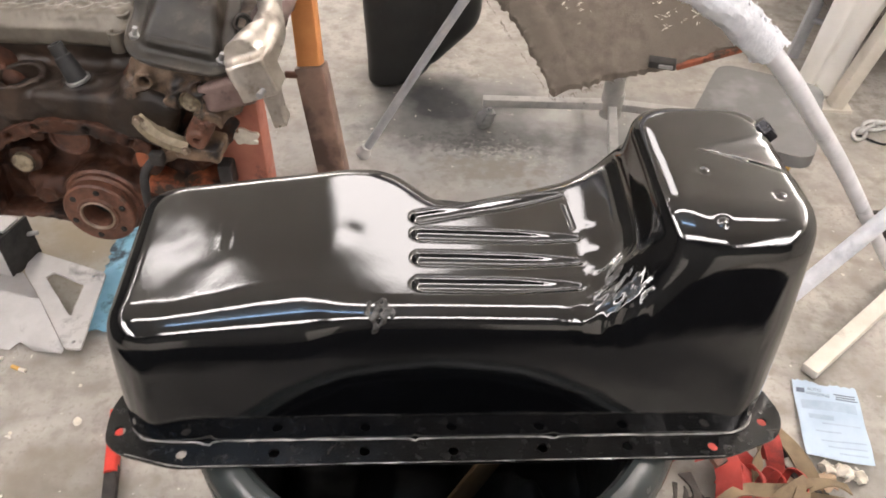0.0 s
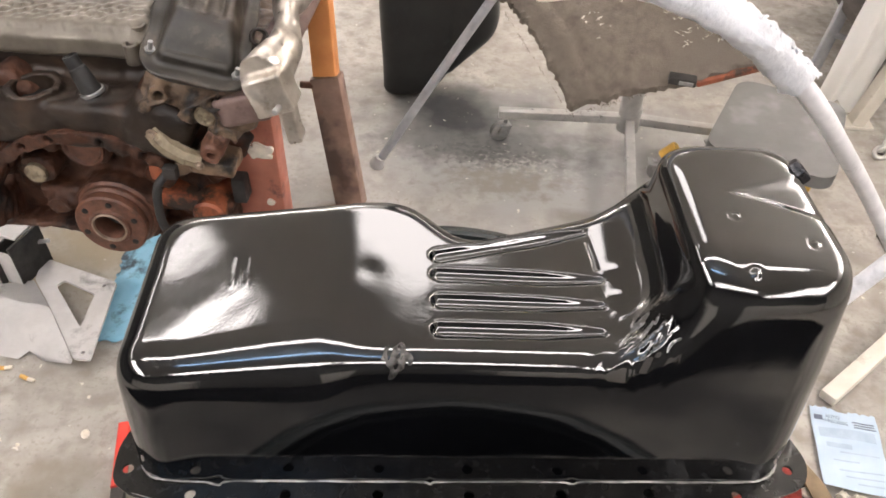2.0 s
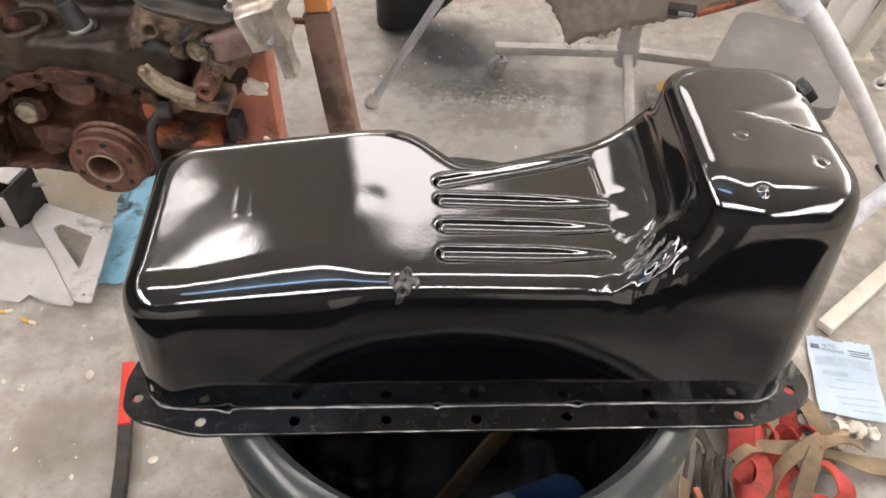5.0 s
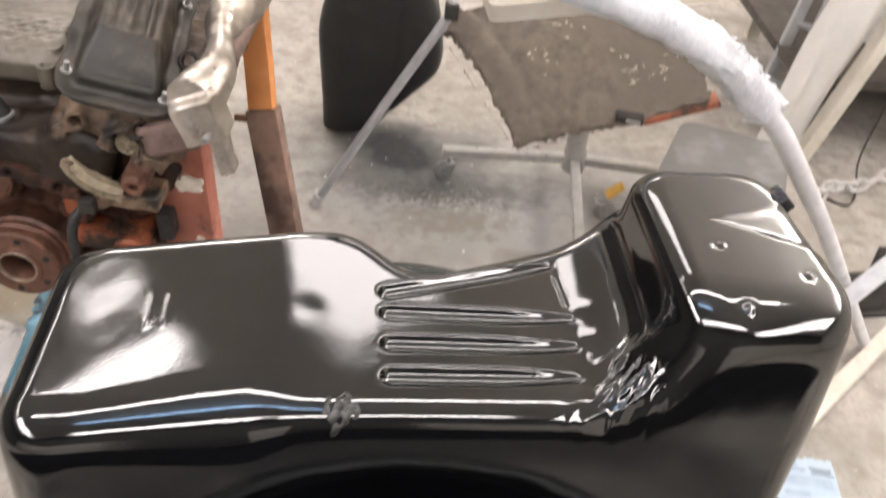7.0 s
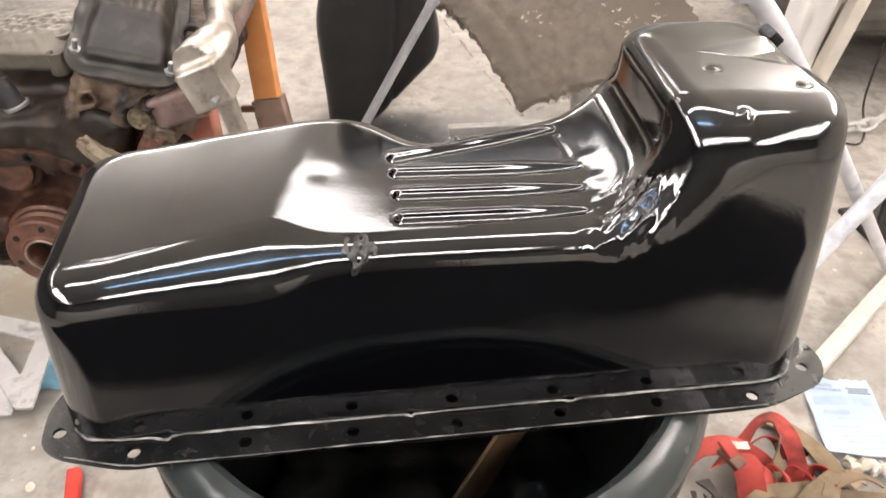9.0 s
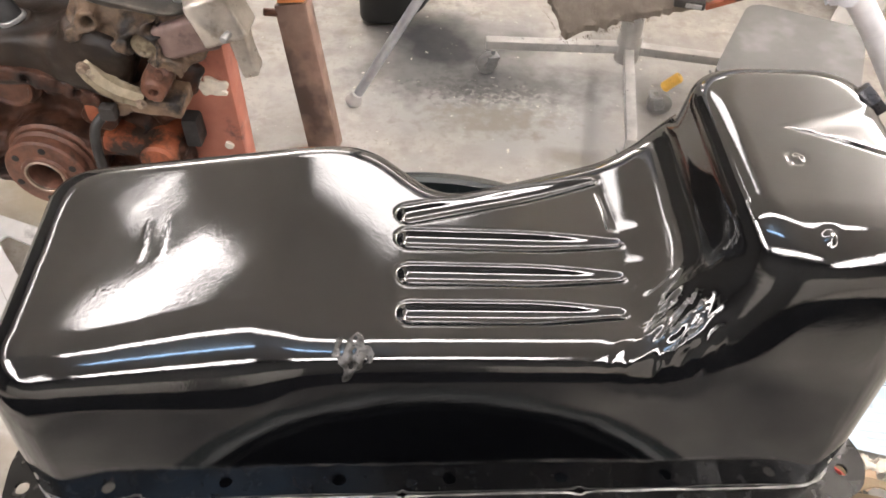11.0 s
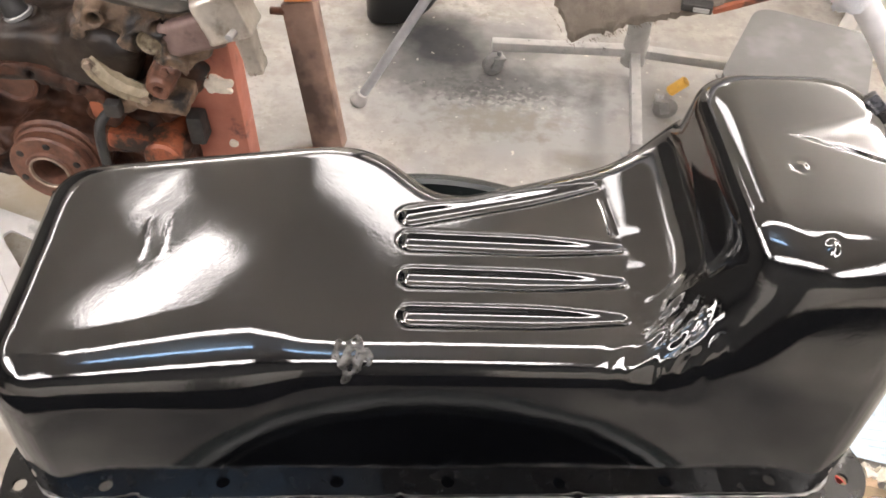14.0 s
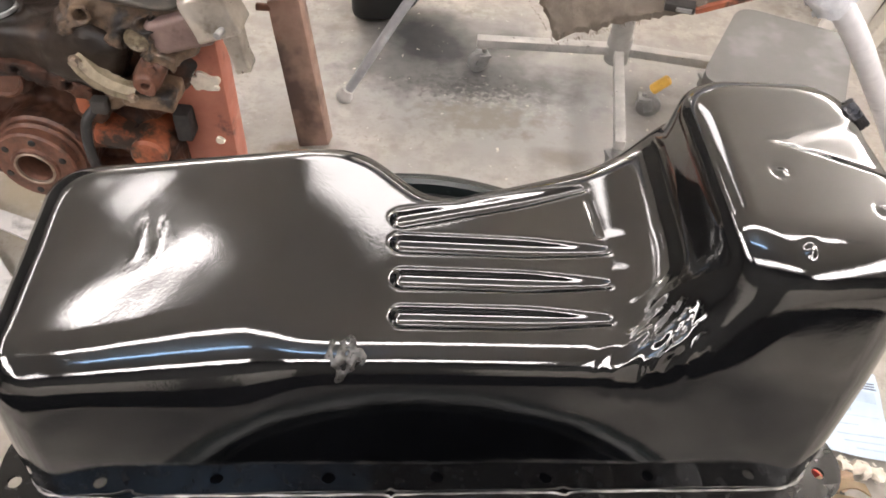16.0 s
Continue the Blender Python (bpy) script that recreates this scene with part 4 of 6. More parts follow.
def engine():
    e = thing("engine", ENG, "dirty rusty engine with traces of orange paint on a stand", "engine")
    block = part("block", solid(block_field, (-0.28, -0.03, -0.06), (0.27, 0.54, 0.30), 0.0052), M_RUST, e, "rust-brown cast-iron block with a bell flange arch")
    block.matrix_basis = Matrix.Diagonal((1, 1, 0.9, 1))
    part("rear_rail", solid(rail_field, (-0.26, -0.03, 0.10), (0.2, 0.15, 0.31), 0.0045), M_GRIME, e, "oily black rear rail with a round bore")
    part("bore", rod((-0.075, 0.035, 0.176), (-0.075, 0.035, 0.222), 0.0312, 28), M_HOLE_SHADE, e, "near-black disc, painted shade in the distributor bore")
    part("cylinder_head", solid(head_field, (-0.1, -0.04, 0.11), (0.33, 0.57, 0.34), 0.0048), M_HEAD, e, "greasy brown cylinder head with open ports")
    runner = part("exhaust_manifold", rod((0.225, 0.055, 0.232), (0.315, 0.045, 0.262), 0.036, 24, r2=0.030), M_MANIF, e, "burnt mauve cast-iron exhaust manifold")
    part("manifold_log", rod((0.278, 0.02, 0.262), (0.315, 0.46, 0.318), 0.028, 20), M_MANIF, runner)

    def flange(x, y, z):
        d = d_box(x, y, z, (0.266, 0.022, 0.250), (0.042, 0.030, 0.024), 0.008, -18)
        return d + 0.0012 * waves(x, y, z, 0.04, 67)

    part("manifold_flange", solid(flange, (0.2, -0.02, 0.20), (0.33, 0.07, 0.30), 0.004), M_MANIF, runner, "square burnt mauve manifold end")
    part("heat_shield", solid(manifold_field, (0.2, -0.03, 0.15), (0.42, 0.51, 0.44), 0.0042), M_SILVER, runner, "crumpled silver heat shield")
    # valve cover, tilted with its bank
    cover = part("valve_cover", solid(valve_cover_field, (-0.07, -0.02, -0.006), (0.07, 0.46, 0.07), 0.0035), M_COVER, e, "dirty black valve cover with pressed ribs")
    cover.matrix_basis = pose(0.200, 0.0, 0.300, 0, 18, 0) @ pose(0, 0, 0, 15, 0, 10) @ Matrix.Diagonal((1.16, 1.05, 1.1, 1))
    part("filler_neck", pipe((0, 0.215, 0.055), (0, 0.215, 0.078), 0.032, 0.020, 28), M_COVER, cover)
    part("filler_bore", rod((0, 0.215, 0.056), (0, 0.215, 0.064), 0.0195, 20), M_HOLE_SHADE, cover)
    for bx, by in ((0.052, 0.012), (-0.055, 0.022), (0.055, 0.2), (-0.055, 0.2)):
        s = part("cover_stud", rod((bx, by, 0.004), (bx, by, 0.026), 0.0033, 10), M_CHROME, cover, "bright cover stud with a nut")
        part("nut", lathe([(0.0034, 0.005), (0.007, 0.005), (0.007, 0.012), (0.0034, 0.0125)], 6, Matrix.Translation((bx, by, 0))), M_CHROME, s)
    part("port_disc", lathe([(0, 0.002), (0.0135, 0.002), (0.0165, 0.006), (0.018, 0.006), (0.018, 0), (0, 0)], 24, pose(0.208, 0.004, 0.2345, 90, 0, 0)), M_IVORY, e, "pale round core plug")
    # valley plate and what stands on it
    part("valley_plate", solid(valley_field, (-0.30, 0.07, 0.26), (0.12, 0.50, 0.37), 0.0048), M_VALLEY, e, "speckled grey metal valley cover with crusted dirt")
    tube = part("sensor_tube", rod((0.022, 0.03, 0.243), (0.006, 0.035, 0.283), 0.0165, 20, r2=0.0135), M_RUBBER, e, "black tube with a chrome collar")
    part("collar", pipe((0.0225, 0.03, 0.241), (0.021, 0.03, 0.247), 0.020, 0.015, 24), M_CHROME, tube)
    part("tube_end", pipe((0.006, 0.035, 0.281), (-0.001, 0.037, 0.300), 0.0115, 0.008, 20), M_RUBBER, tube)
    for k, (bx, by, bz) in enumerate(((0.078, 0.08, 0.30), (0.080, 0.11, 0.316))):
        part("boss", pipe((bx, by, bz - 0.03), (bx, by, bz + 0.004), 0.013, 0.007, 18), M_VALLEY, e)
    # crank flange
    hub = part("crank_flange", lathe([(0.026, 0.0), (0.029, -0.004), (0.034, -0.004), (0.036, 0.0), (0.058, 0.001), (0.061, 0.004), (0.061, 0.018), (0.058, 0.021), (0.05, 0.022), (0.05, 0.04), (0.026, 0.04)], 40, pose(0.0, -0.045, 0.0, -90, 0, 0), closed=True), M_CRANK, e, "rusted crankshaft flange with bolt holes")
    part("pilot_bore", rod((0, -0.012, 0), (0, -0.005, 0), 0.0262, 24), M_HOLE_SHADE, hub)
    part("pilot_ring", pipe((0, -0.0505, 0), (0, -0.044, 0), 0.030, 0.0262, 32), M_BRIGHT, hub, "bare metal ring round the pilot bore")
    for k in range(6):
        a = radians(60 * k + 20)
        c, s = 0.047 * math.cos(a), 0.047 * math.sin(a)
        # dark disc on the face in place of an open hole
        part("bolt_hole", rod((c, -0.0462, s), (c, -0.04, s), 0.0055, 10), M_HOLE_SHADE, hub)
    hub.location = (0.012, 0.02, 0.014)
    for r, y0, y1 in ((0.063, -0.004, 0.006), (0.069, 0.006, 0.014)):
        part("seal_ring", pipe((0.012, y0, 0.014), (0.012, y1, 0.014), r, r - 0.02, 40), M_CRANK, e)
    part("cam_plug", lathe([(0.034, 0), (0.034, 0.006), (0.030, 0.007), (0.027, 0.003), (0, 0.004)], 32, pose(-0.02, 0.026, 0.1386, 90, 0, 0)), M_CRANK, e, "round rusty cam plug")
    part("plug_boss", lathe([(0.0, 0), (0.018, 0), (0.018, 0.008), (0.014, 0.01), (0, 0.01)], 20, pose(-0.105, 0.010, 0.0945, 90, 0, 0)), M_IVORY, e)
    # pale casting and brackets beside the head
    pts = [(0.122, -0.005, 0.205), (0.142, -0.015, 0.186), (0.165, -0.018, 0.172), (0.192, -0.015, 0.160)]
    part("pale_casting", sweep(spline(pts, 6), [(-0.012, -0.012), (0.004, -0.014), (0.014, -0.006), (0.013, 0.008), (0.002, 0.014), (-0.012, 0.010)], lambda i, j: 1.08 - 0.012 * i + 0.035 * math.sin(i * 1.3 + 2 * j)), M_IVORY, e, "pale aluminium casting with two bolt ears")
    bolt((0.125, -0.018, 0.207), (0.125, -0.05, 0.207), 0.006, 0.008, "ear_bolt", e, M_BRIGHT)
    bolt((0.195, -0.03, 0.163), (0.195, -0.06, 0.163), 0.005, 0.007, "ear_bolt", e, M_BRIGHT)
    bolt((0.224, -0.012, 0.201), (0.224, -0.05, 0.201), 0.006, 0.007, "bracket_bolt", e, M_CRANK)
    part("manifold_bolt", rod((0.326, -0.035, 0.272), (0.331, -0.01, 0.272), 0.005, 10), M_CHROME, e)
    def ear(x, y, z):
        d = d_box(x, y, z, (0.243, 0.015, 0.192), (0.017, 0.03, 0.024), 0.006, 28)
        d = smin(d, d_cyl(x, y, z, (0.238, -0.02, 0.178), (0.238, 0.03, 0.178), 0.014), 0.008)
        d = smin(d, d_cyl(x, y, z, (0.252, -0.012, 0.205), (0.252, 0.03, 0.205), 0.011), 0.006)
        d = smax(d, -d_cyl(x, y, z, (0.238, -0.05, 0.178), (0.238, -0.008, 0.178), 0.0055), 0.002)
        return d + 0.0012 * waves(x, y, z, 0.02, 64)

    part("ear_bracket", solid(ear, (0.205, -0.03, 0.15), (0.285, 0.055, 0.235), 0.0035), M_CRANK, e, "small rusty bracket with a bolt hole").location = (-0.028, 0, -0.004)

    def ledge(x, y, z):
        d = d_box(x, y, z, (0.236, 0.012, 0.150), (0.034, 0.028, 0.013), 0.004, 6)
        d = smin(d, d_box(x, y, z, (0.20, 0.02, 0.146), (0.03, 0.03, 0.010), 0.004, -18), 0.006)
        return d + 0.0010 * waves(x, y, z, 0.022, 65)

    part("ledge_casting", solid(ledge, (0.155, -0.025, 0.115), (0.285, 0.06, 0.18), 0.0035), M_HEAD, e, "worn tan casting ledge").location = (-0.030, 0, -0.006)
    part("orange_lug", box((0.108, 0.008, 0.117), (0.030, 0.02, 0.032), 0.008), M_ORANGE, e, "lug with worn orange paint")
    part("orange_side", box((0.135, 0.06, 0.045), (0.085, 0.10, 0.032), 0.010, Matrix.Rotation(radians(10), 4, "Y")), M_ORANGE, e, "lower block side with orange paint left on it")
    part("starter_nose", rod((0.175, 0.0, 0.03), (0.175, 0.1, 0.03), 0.028, 20), M_ORANGE, e, "round nose with worn orange paint")
    part("side_plug", box((0.222, 0.06, 0.06), (0.024, 0.05, 0.05), 0.005), M_RUBBER, e, "black rubber plug")
    pts = [(0.135, -0.015, 0.135), (0.118, -0.03, 0.115), (0.112, -0.035, 0.075), (0.114, -0.035, 0.03), (0.135, -0.03, -0.01), (0.17, -0.01, -0.03)]
    part("hose", sweep(spline(pts, 8), circle(0.0072, 10)), M_RUBBER, e, "black rubber hose")
    part("hose_clip", box((0.14, -0.02, 0.138), (0.022, 0.018, 0.022), 0.004), M_DARKBAR, e)
    part("head_ear", pipe((0.262, 0.13, 0.30), (0.275, 0.10, 0.318), 0.015, 0.010, 18), M_GRIME, e)
    for k, (bx, by, bz, turn) in enumerate(((0.065, 0.28, 0.345, 20), (0.112, 0.27, 0.352, -30))):
        part("orange_flap", box((bx, by, bz), (0.03, 0.008, 0.05), 0.003, Matrix.Rotation(radians(turn), 4, "Z") @ Matrix.Rotation(radians(25), 4, "X")), M_ORANGE2, e, "torn orange sheet scrap")
    part("intake_pipe", sweep(spline([(0.05, 0.30, 0.33), (0.06, 0.34, 0.37), (0.045, 0.40, 0.40), (0.0, 0.48, 0.41)], 6), circle(0.022, 12)), M_GRIME, e)


engine()


def engine_stand():
    e = thing("engine_stand", (-0.28, 1.3, 0), "engine stand with faded red upright, brown leg and orange arm", "engine stand")
    d = Vector((-0.28, 1.3, 0))

    def bar(name, a, b, w, h, material, label=""):
        a, b = Vector(a) - d, Vector(b) - d
        sec = rounded([(-w / 2, -h / 2), (w / 2, -h / 2), (w / 2, h / 2), (-w / 2, h / 2)], 0.006, 2)
        return part(name, sweep([a, a.lerp(b, 0.5), b], sec, None, (0, 1, 0.01)), material, e, label)

    bar("upright", (-0.322, 1.20, 0.0), (-0.316, 1.165, 0.58), 0.084, 0.05, M_REDSTAND, "faded red square upright with chipped paint")
    for px, pz, sx, sz, seed in ((-0.303, 0.425, 0.020, 0.015, 1), (-0.326, 0.446, 0.010, 0.013, 2), (-0.300, 0.31, 0.006, 0.008, 3)):
        def patch(x, y, z, px=px, pz=pz, sx=sx, sz=sz, seed=seed):
            q = np.sqrt(((x - px) / sx) ** 2 + ((z - pz) / sz) ** 2) - 1 + 0.3 * waves(x, 0 * y, z, 0.014, 140 + seed)
            return np.maximum(q * min(sx, sz) * 0.7, np.abs(y - 1.155 + 0.06 * (z - 0.3)) - 0.0035)

        v, f, nn = solid(patch, (px - 0.035, 1.14, pz - 0.03), (px + 0.035, 1.17, pz + 0.03), 0.0022)
        part("bare_patch", ([(Vector(q) - d)[:] for q in v], f, nn), M_CHIP, e, "pale patch where the red paint has flaked")
    bar("leg", (-0.238, 1.535, 0.0), (-0.290, 1.605, 0.30), 0.066, 0.05, M_BROWNBAR, "grimy brown square leg")
    bar("arm", (-0.290, 1.605, 0.302), (-0.318, 1.70, 0.60), 0.052, 0.046, M_ORANGE2, "orange painted square arm")
    bar("crossbar", (-0.318, 1.70, 0.60), (-0.318, 1.30, 0.52), 0.05, 0.05, M_DARKBAR)
    part("lock_pin", rod(Vector((-0.345, 1.585, 0.285)) - d, Vector((-0.305, 1.585, 0.285)) - d, 0.008, 10), M_CRANK, e)


engine_stand()


# ---- things on the floor to the engine's side ----
def steel_bracket():
    """A folded sheet-steel engine mount: a flat plate with a window, a raised leg and an upright tab."""
    e = thing("steel_bracket", (-0.70, 1.1, 0), "folded grey sheet-steel mounting bracket with a triangular window", "bracket")
    out = [(-0.134, 0.133), (0.045, 0.079), (0.074, -0.121), (0.042, -0.12), (-0.058, 0.001), (-0.12, 0.069)]
    win = rounded([(-0.071, 0.057), (-0.061, 0.073), (0.015, 0.043), (0.023, -0.045)], 0.006, 3)
    pins = [[(x + 0.004 * math.cos(k), y + 0.004 * math.sin(k)) for k in np.linspace(0, 2 * math.pi, 10, endpoint=False)] for x, y in ((0.024, 0.066), (0.054, -0.105))]
    part("base_plate", plate(rounded(out, 0.006, 2), [win, *pins], 0.005, Matrix.Translation((0, 0, 0.045))), M_STEEL, e, "flat plate with a window and bolt holes")
    bm = bmesh.new()
    v = [bm.verts.new(q) for q in ((-0.122, 0.067, 0.044), (-0.059, 0.0, 0.043), (0.041, -0.121, 0.042), (0.030, -0.118, 0.024), (-0.038, -0.101, 0.006), (-0.070, -0.085, 0.010), (-0.085, -0.103, 0.006), (-0.20, -0.09, 0.006), (-0.25, 0.03, 0.044))]
    bm.faces.new(v)
    bmesh.ops.solidify(bm, geom=bm.faces[:], thickness=0.004)
    part("side_plate", bm, M_STEEL, e)
    r = Matrix.Rotation(radians(-14), 4, "Z")
    part("upright_tab", box((-0.128, 0.095, 0.088), (0.006, 0.085, 0.10), 0.002, r), M_DARKBAR, e, "dark upright channel side")
    part("upright_tab", box((-0.170, 0.085, 0.083), (0.005, 0.07, 0.09), 0.002, r), M_DARKBAR, e, "dark upright channel side")
    part("web", box((-0.155, 0.060, 0.080), (0.038, 0.005, 0.082), 0.002, r), M_STEEL, e)
    part("stud", rod((-0.128, 0.12, 0.10), (-0.100, 0.128, 0.10), 0.005, 12), M_GREYSTEEL, e)
    part("cap_plate", box((-0.168, 0.115, 0.135), (0.07, 0.045, 0.006), 0.002, r), M_STEEL, e)
    part("hook", sweep(spline([(-0.175, 0.085, 0.075), (-0.195, 0.075, 0.072), (-0.203, 0.055, 0.055), (-0.195, 0.042, 0.040), (-0.172, 0.05, 0.036)], 6), circle(0.006, 10)), M_STEEL, e, "pale bent hook")


steel_bracket()


def cloth(w, h, nx, ny, bump, seed, thick=0.0015, edge=0.0):
    """A thin rumpled sheet with torn edges, x by y, lying on z 0."""
    rnd = random.Random(seed)
    bm = bmesh.new()
    grid = []
    for j in range(ny + 1):
        row = []
        for i in range(nx + 1):
            x, y = w * (i / nx - 0.5), h * (j / ny - 0.5)
            if i in (0, nx):
                x += rnd.uniform(-edge, edge)
            if j in (0, ny):
                y += rnd.uniform(-edge, edge)
            z = bump * (1 + noise.noise(Vector((x * 14 + seed, y * 14, 0))) + 0.5 * noise.noise(Vector((x * 40, y * 40 + seed, 3))))
            row.append(bm.verts.new((x, y, max(0.0005, z))))
        grid.append(row)
    for j in range(ny):
        for i in range(nx):
            bm.faces.new((grid[j][i], grid[j][i + 1], grid[j + 1][i + 1], grid[j + 1][i]))
    made = bmesh.ops.extrude_face_region(bm, geom=bm.faces[:])
    bmesh.ops.translate(bm, verts=[q for q in made["geom"] if isinstance(q, bmesh.types.BMVert)], vec=(0, 0, thick))
    return bm


ob = part("shop_towel", cloth(0.2, 0.34, 24, 36, 0.006, 3, edge=0.004), M_BLUE, None)
ob.matrix_basis = pose(-0.585, 1.235, 0.001, 0, 0, 9)
tagged(ob, "oil-stained light blue paper shop towel on the floor", "towel")
ob = part("oily_cap", lathe([(0, 0.002), (0.022, 0.002), (0.024, 0.006), (0.018, 0.014), (0.008, 0.016), (0.007, 0.010), (0, 0.010)], 20), M_GRIME, None)
ob.location = (-0.585, 1.17, 0.012)
tagged(ob, "small oily black plastic cap on the blue towel", "cap")


def pry_bar():
    e = thing("pry_bar", (-0.5, 0.8, 0), "dark steel bar with a red rubber grip on the floor", "pry bar")
    d = Vector((-0.5, 0.8, 0))
    part("grip", sweep(spline([Vector((-0.522, 0.866, 0.017)) - d, Vector((-0.505, 0.806, 0.017)) - d, Vector((-0.488, 0.746, 0.017)) - d], 4), rounded([(-0.0105, -0.012), (0.0105, -0.012), (0.0105, 0.012), (-0.0105, 0.012)], 0.006, 3)), M_RED, e, "red rubber grip")
    part("bar", sweep(spline([Vector((-0.492, 0.76, 0.014)) - d, Vector((-0.465, 0.66, 0.013)) - d, Vector((-0.43, 0.5, 0.013)) - d, Vector((-0.40, 0.38, 0.012)) - d], 4), rounded([(-0.011, -0.009), (0.011, -0.009), (0.011, 0.009), (-0.011, 0.009)], 0.004, 2)), M_DARKBAR, e)


pry_bar()


def debris():
    rnd = random.Random(12)
    for k, (x, y, a) in enumerate(((-0.745, 0.955, -18), (-0.80, 0.975, 10))):
        e = thing("cigarette_butt", turn=pose(x, y, 0.0045, 0, 0, a), label="stubbed cigarette end with an orange filter", category="cigarette butt", group="cigarette butts")
        part("paper", rod((0, 0, 0), (0.014, 0.001, 0), 0.0038, 10), M_BUTT, e)
        part("filter", rod((-0.018, 0, 0), (0, 0, 0), 0.004, 10), M_FILTER, e, "orange filter")
    for x, y, s in ((-0.594, 0.853, 1.0), (-0.43, 0.70, 0.8), (-0.66, 0.70, 0.5), (-0.70, 0.82, 0.45), (-0.62, 0.93, 0.4), (-0.55, 0.66, 0.5), (-0.72, 0.66, 0.5), (-0.48, 0.62, 0.4), (-0.20, 2.05, 0.5), (-0.34, 1.95, 0.5)):
        ob = part("paint_chip", lathe([(0, 0.003), (0.007, 0.0025), (0.0105, 0.0), (0, 0)], 9, Matrix.Diagonal((s, s * rnd.uniform(0.6, 0.9), s, 1))), M_CHIP if y < 1.5 else M_RUBBER, None)
        ob.matrix_basis = pose(x, y, 0.0003, 0, 0, rnd.uniform(0, 180))
        tagged(ob, "small pale flake of debris on the concrete" if y < 1.5 else "small dark pebble on the concrete", "debris", "floor debris")


debris()


# ---- straps and paper to the other side ----
def strap(name, pts, width, material, label, twist=None, thick=0.0025, group="tie-down straps", cat="strap"):
    path = spline(pts, 10)
    ob = part(name, sweep(path, flat(width, thick), None, (0, 0, 1), twist=twist), material, None)
    return tagged(ob, label, cat, group)


def straps():
    red = "bright red webbing strap in a loose heap on the floor"
    tan = "worn khaki webbing strap trailing from the red heap"
    dark = "dark brown webbing strap by the trash can"
    strap("strap", [(0.43, 0.85, 0.012), (0.468, 0.868, 0.035), (0.50, 0.862, 0.052), (0.535, 0.852, 0.045), (0.565, 0.835, 0.03), (0.585, 0.80, 0.012)], 0.036, M_STRAPRED, red, lambda i: 0.35 * math.sin(i * 0.12))
    strap("strap", [(0.52, 0.865, 0.012), (0.545, 0.882, 0.035), (0.565, 0.894, 0.068), (0.588, 0.893, 0.078), (0.604, 0.872, 0.066), (0.612, 0.848, 0.045), (0.613, 0.82, 0.028), (0.600, 0.795, 0.014), (0.58, 0.77, 0.010)], 0.030, M_STRAPRED, red, lambda i: 0.9 * math.sin(i * 0.075))
    strap("strap", [(0.545, 0.87, 0.010), (0.553, 0.872, 0.04), (0.572, 0.874, 0.056), (0.59, 0.868, 0.05), (0.60, 0.85, 0.03)], 0.026, M_STRAPRED, red, lambda i: 1.1)
    strap("strap", [(0.495, 0.85, 0.03), (0.517, 0.828, 0.062), (0.52, 0.795, 0.066), (0.517, 0.757, 0.05), (0.51, 0.70, 0.012)], 0.042, M_STRAPRED, red, lambda i: 0.3 * math.sin(i * 0.2))
    strap("strap", [(0.55, 0.845, 0.025), (0.556, 0.81, 0.055), (0.548, 0.775, 0.05), (0.545, 0.72, 0.012)], 0.026, M_STRAPRED, red, lambda i: 0.8)
    strap("strap", [(0.605, 0.955, 0.006), (0.628, 0.925, 0.02), (0.650, 0.882, 0.03), (0.664, 0.838, 0.032), (0.672, 0.80, 0.02), (0.66, 0.76, 0.010)], 0.032, M_STRAPTAN, tan, lambda i: 0.25 * math.sin(i * 0.1))
    strap("strap", [(0.600, 0.89, 0.05), (0.589, 0.862, 0.055), (0.583, 0.835, 0.048), (0.570, 0.808, 0.045), (0.563, 0.775, 0.03), (0.57, 0.73, 0.010)], 0.024, M_STRAPTAN, tan, lambda i: 1.2 + 0.5 * math.sin(i * 0.2))
    strap("strap", [(0.63, 0.90, 0.014), (0.645, 0.862, 0.018), (0.652, 0.83, 0.020), (0.68, 0.805, 0.022), (0.70, 0.80, 0.012)], 0.026, M_STRAPDARK, "dark red-brown webbing strap in the heap", lambda i: 0.3)
    strap("strap", [(0.458, 0.75, 0.055), (0.436, 0.69, 0.06), (0.428, 0.64, 0.04), (0.434, 0.59, 0.012)], 0.020, M_STRAPDARK, dark, lambda i: 0.9 * math.sin(i * 0.12))
    strap("strap", [(0.482, 0.74, 0.05), (0.488, 0.69, 0.06), (0.486, 0.645, 0.045), (0.497, 0.59, 0.012)], 0.015, M_STRAPDARK, dark, lambda i: 1.2 * math.sin(i * 0.1))
    strap("strap", [(0.413, 0.70, 0.07), (0.408, 0.66, 0.06), (0.404, 0.61, 0.03), (0.41, 0.56, 0.010)], 0.028, M_STRAPTAN, tan, lambda i: 0.8)
    for k in range(5):
        x0 = 0.415 + 0.016 * k
        strap("strap", [(x0 + 0.02, 0.78 - 0.01 * k, 0.05), (x0 + 0.008, 0.735, 0.075 + 0.005 * (k % 2)), (x0, 0.69, 0.06), (x0 + 0.012 * (-1) ** k, 0.64, 0.03), (x0 + 0.02 * (-1) ** k, 0.585, 0.010)], 0.008 + 0.003 * (k % 3), M_STRAPDARK, dark, lambda i, k=k: 0.8 * math.sin(i * 0.15 + k))
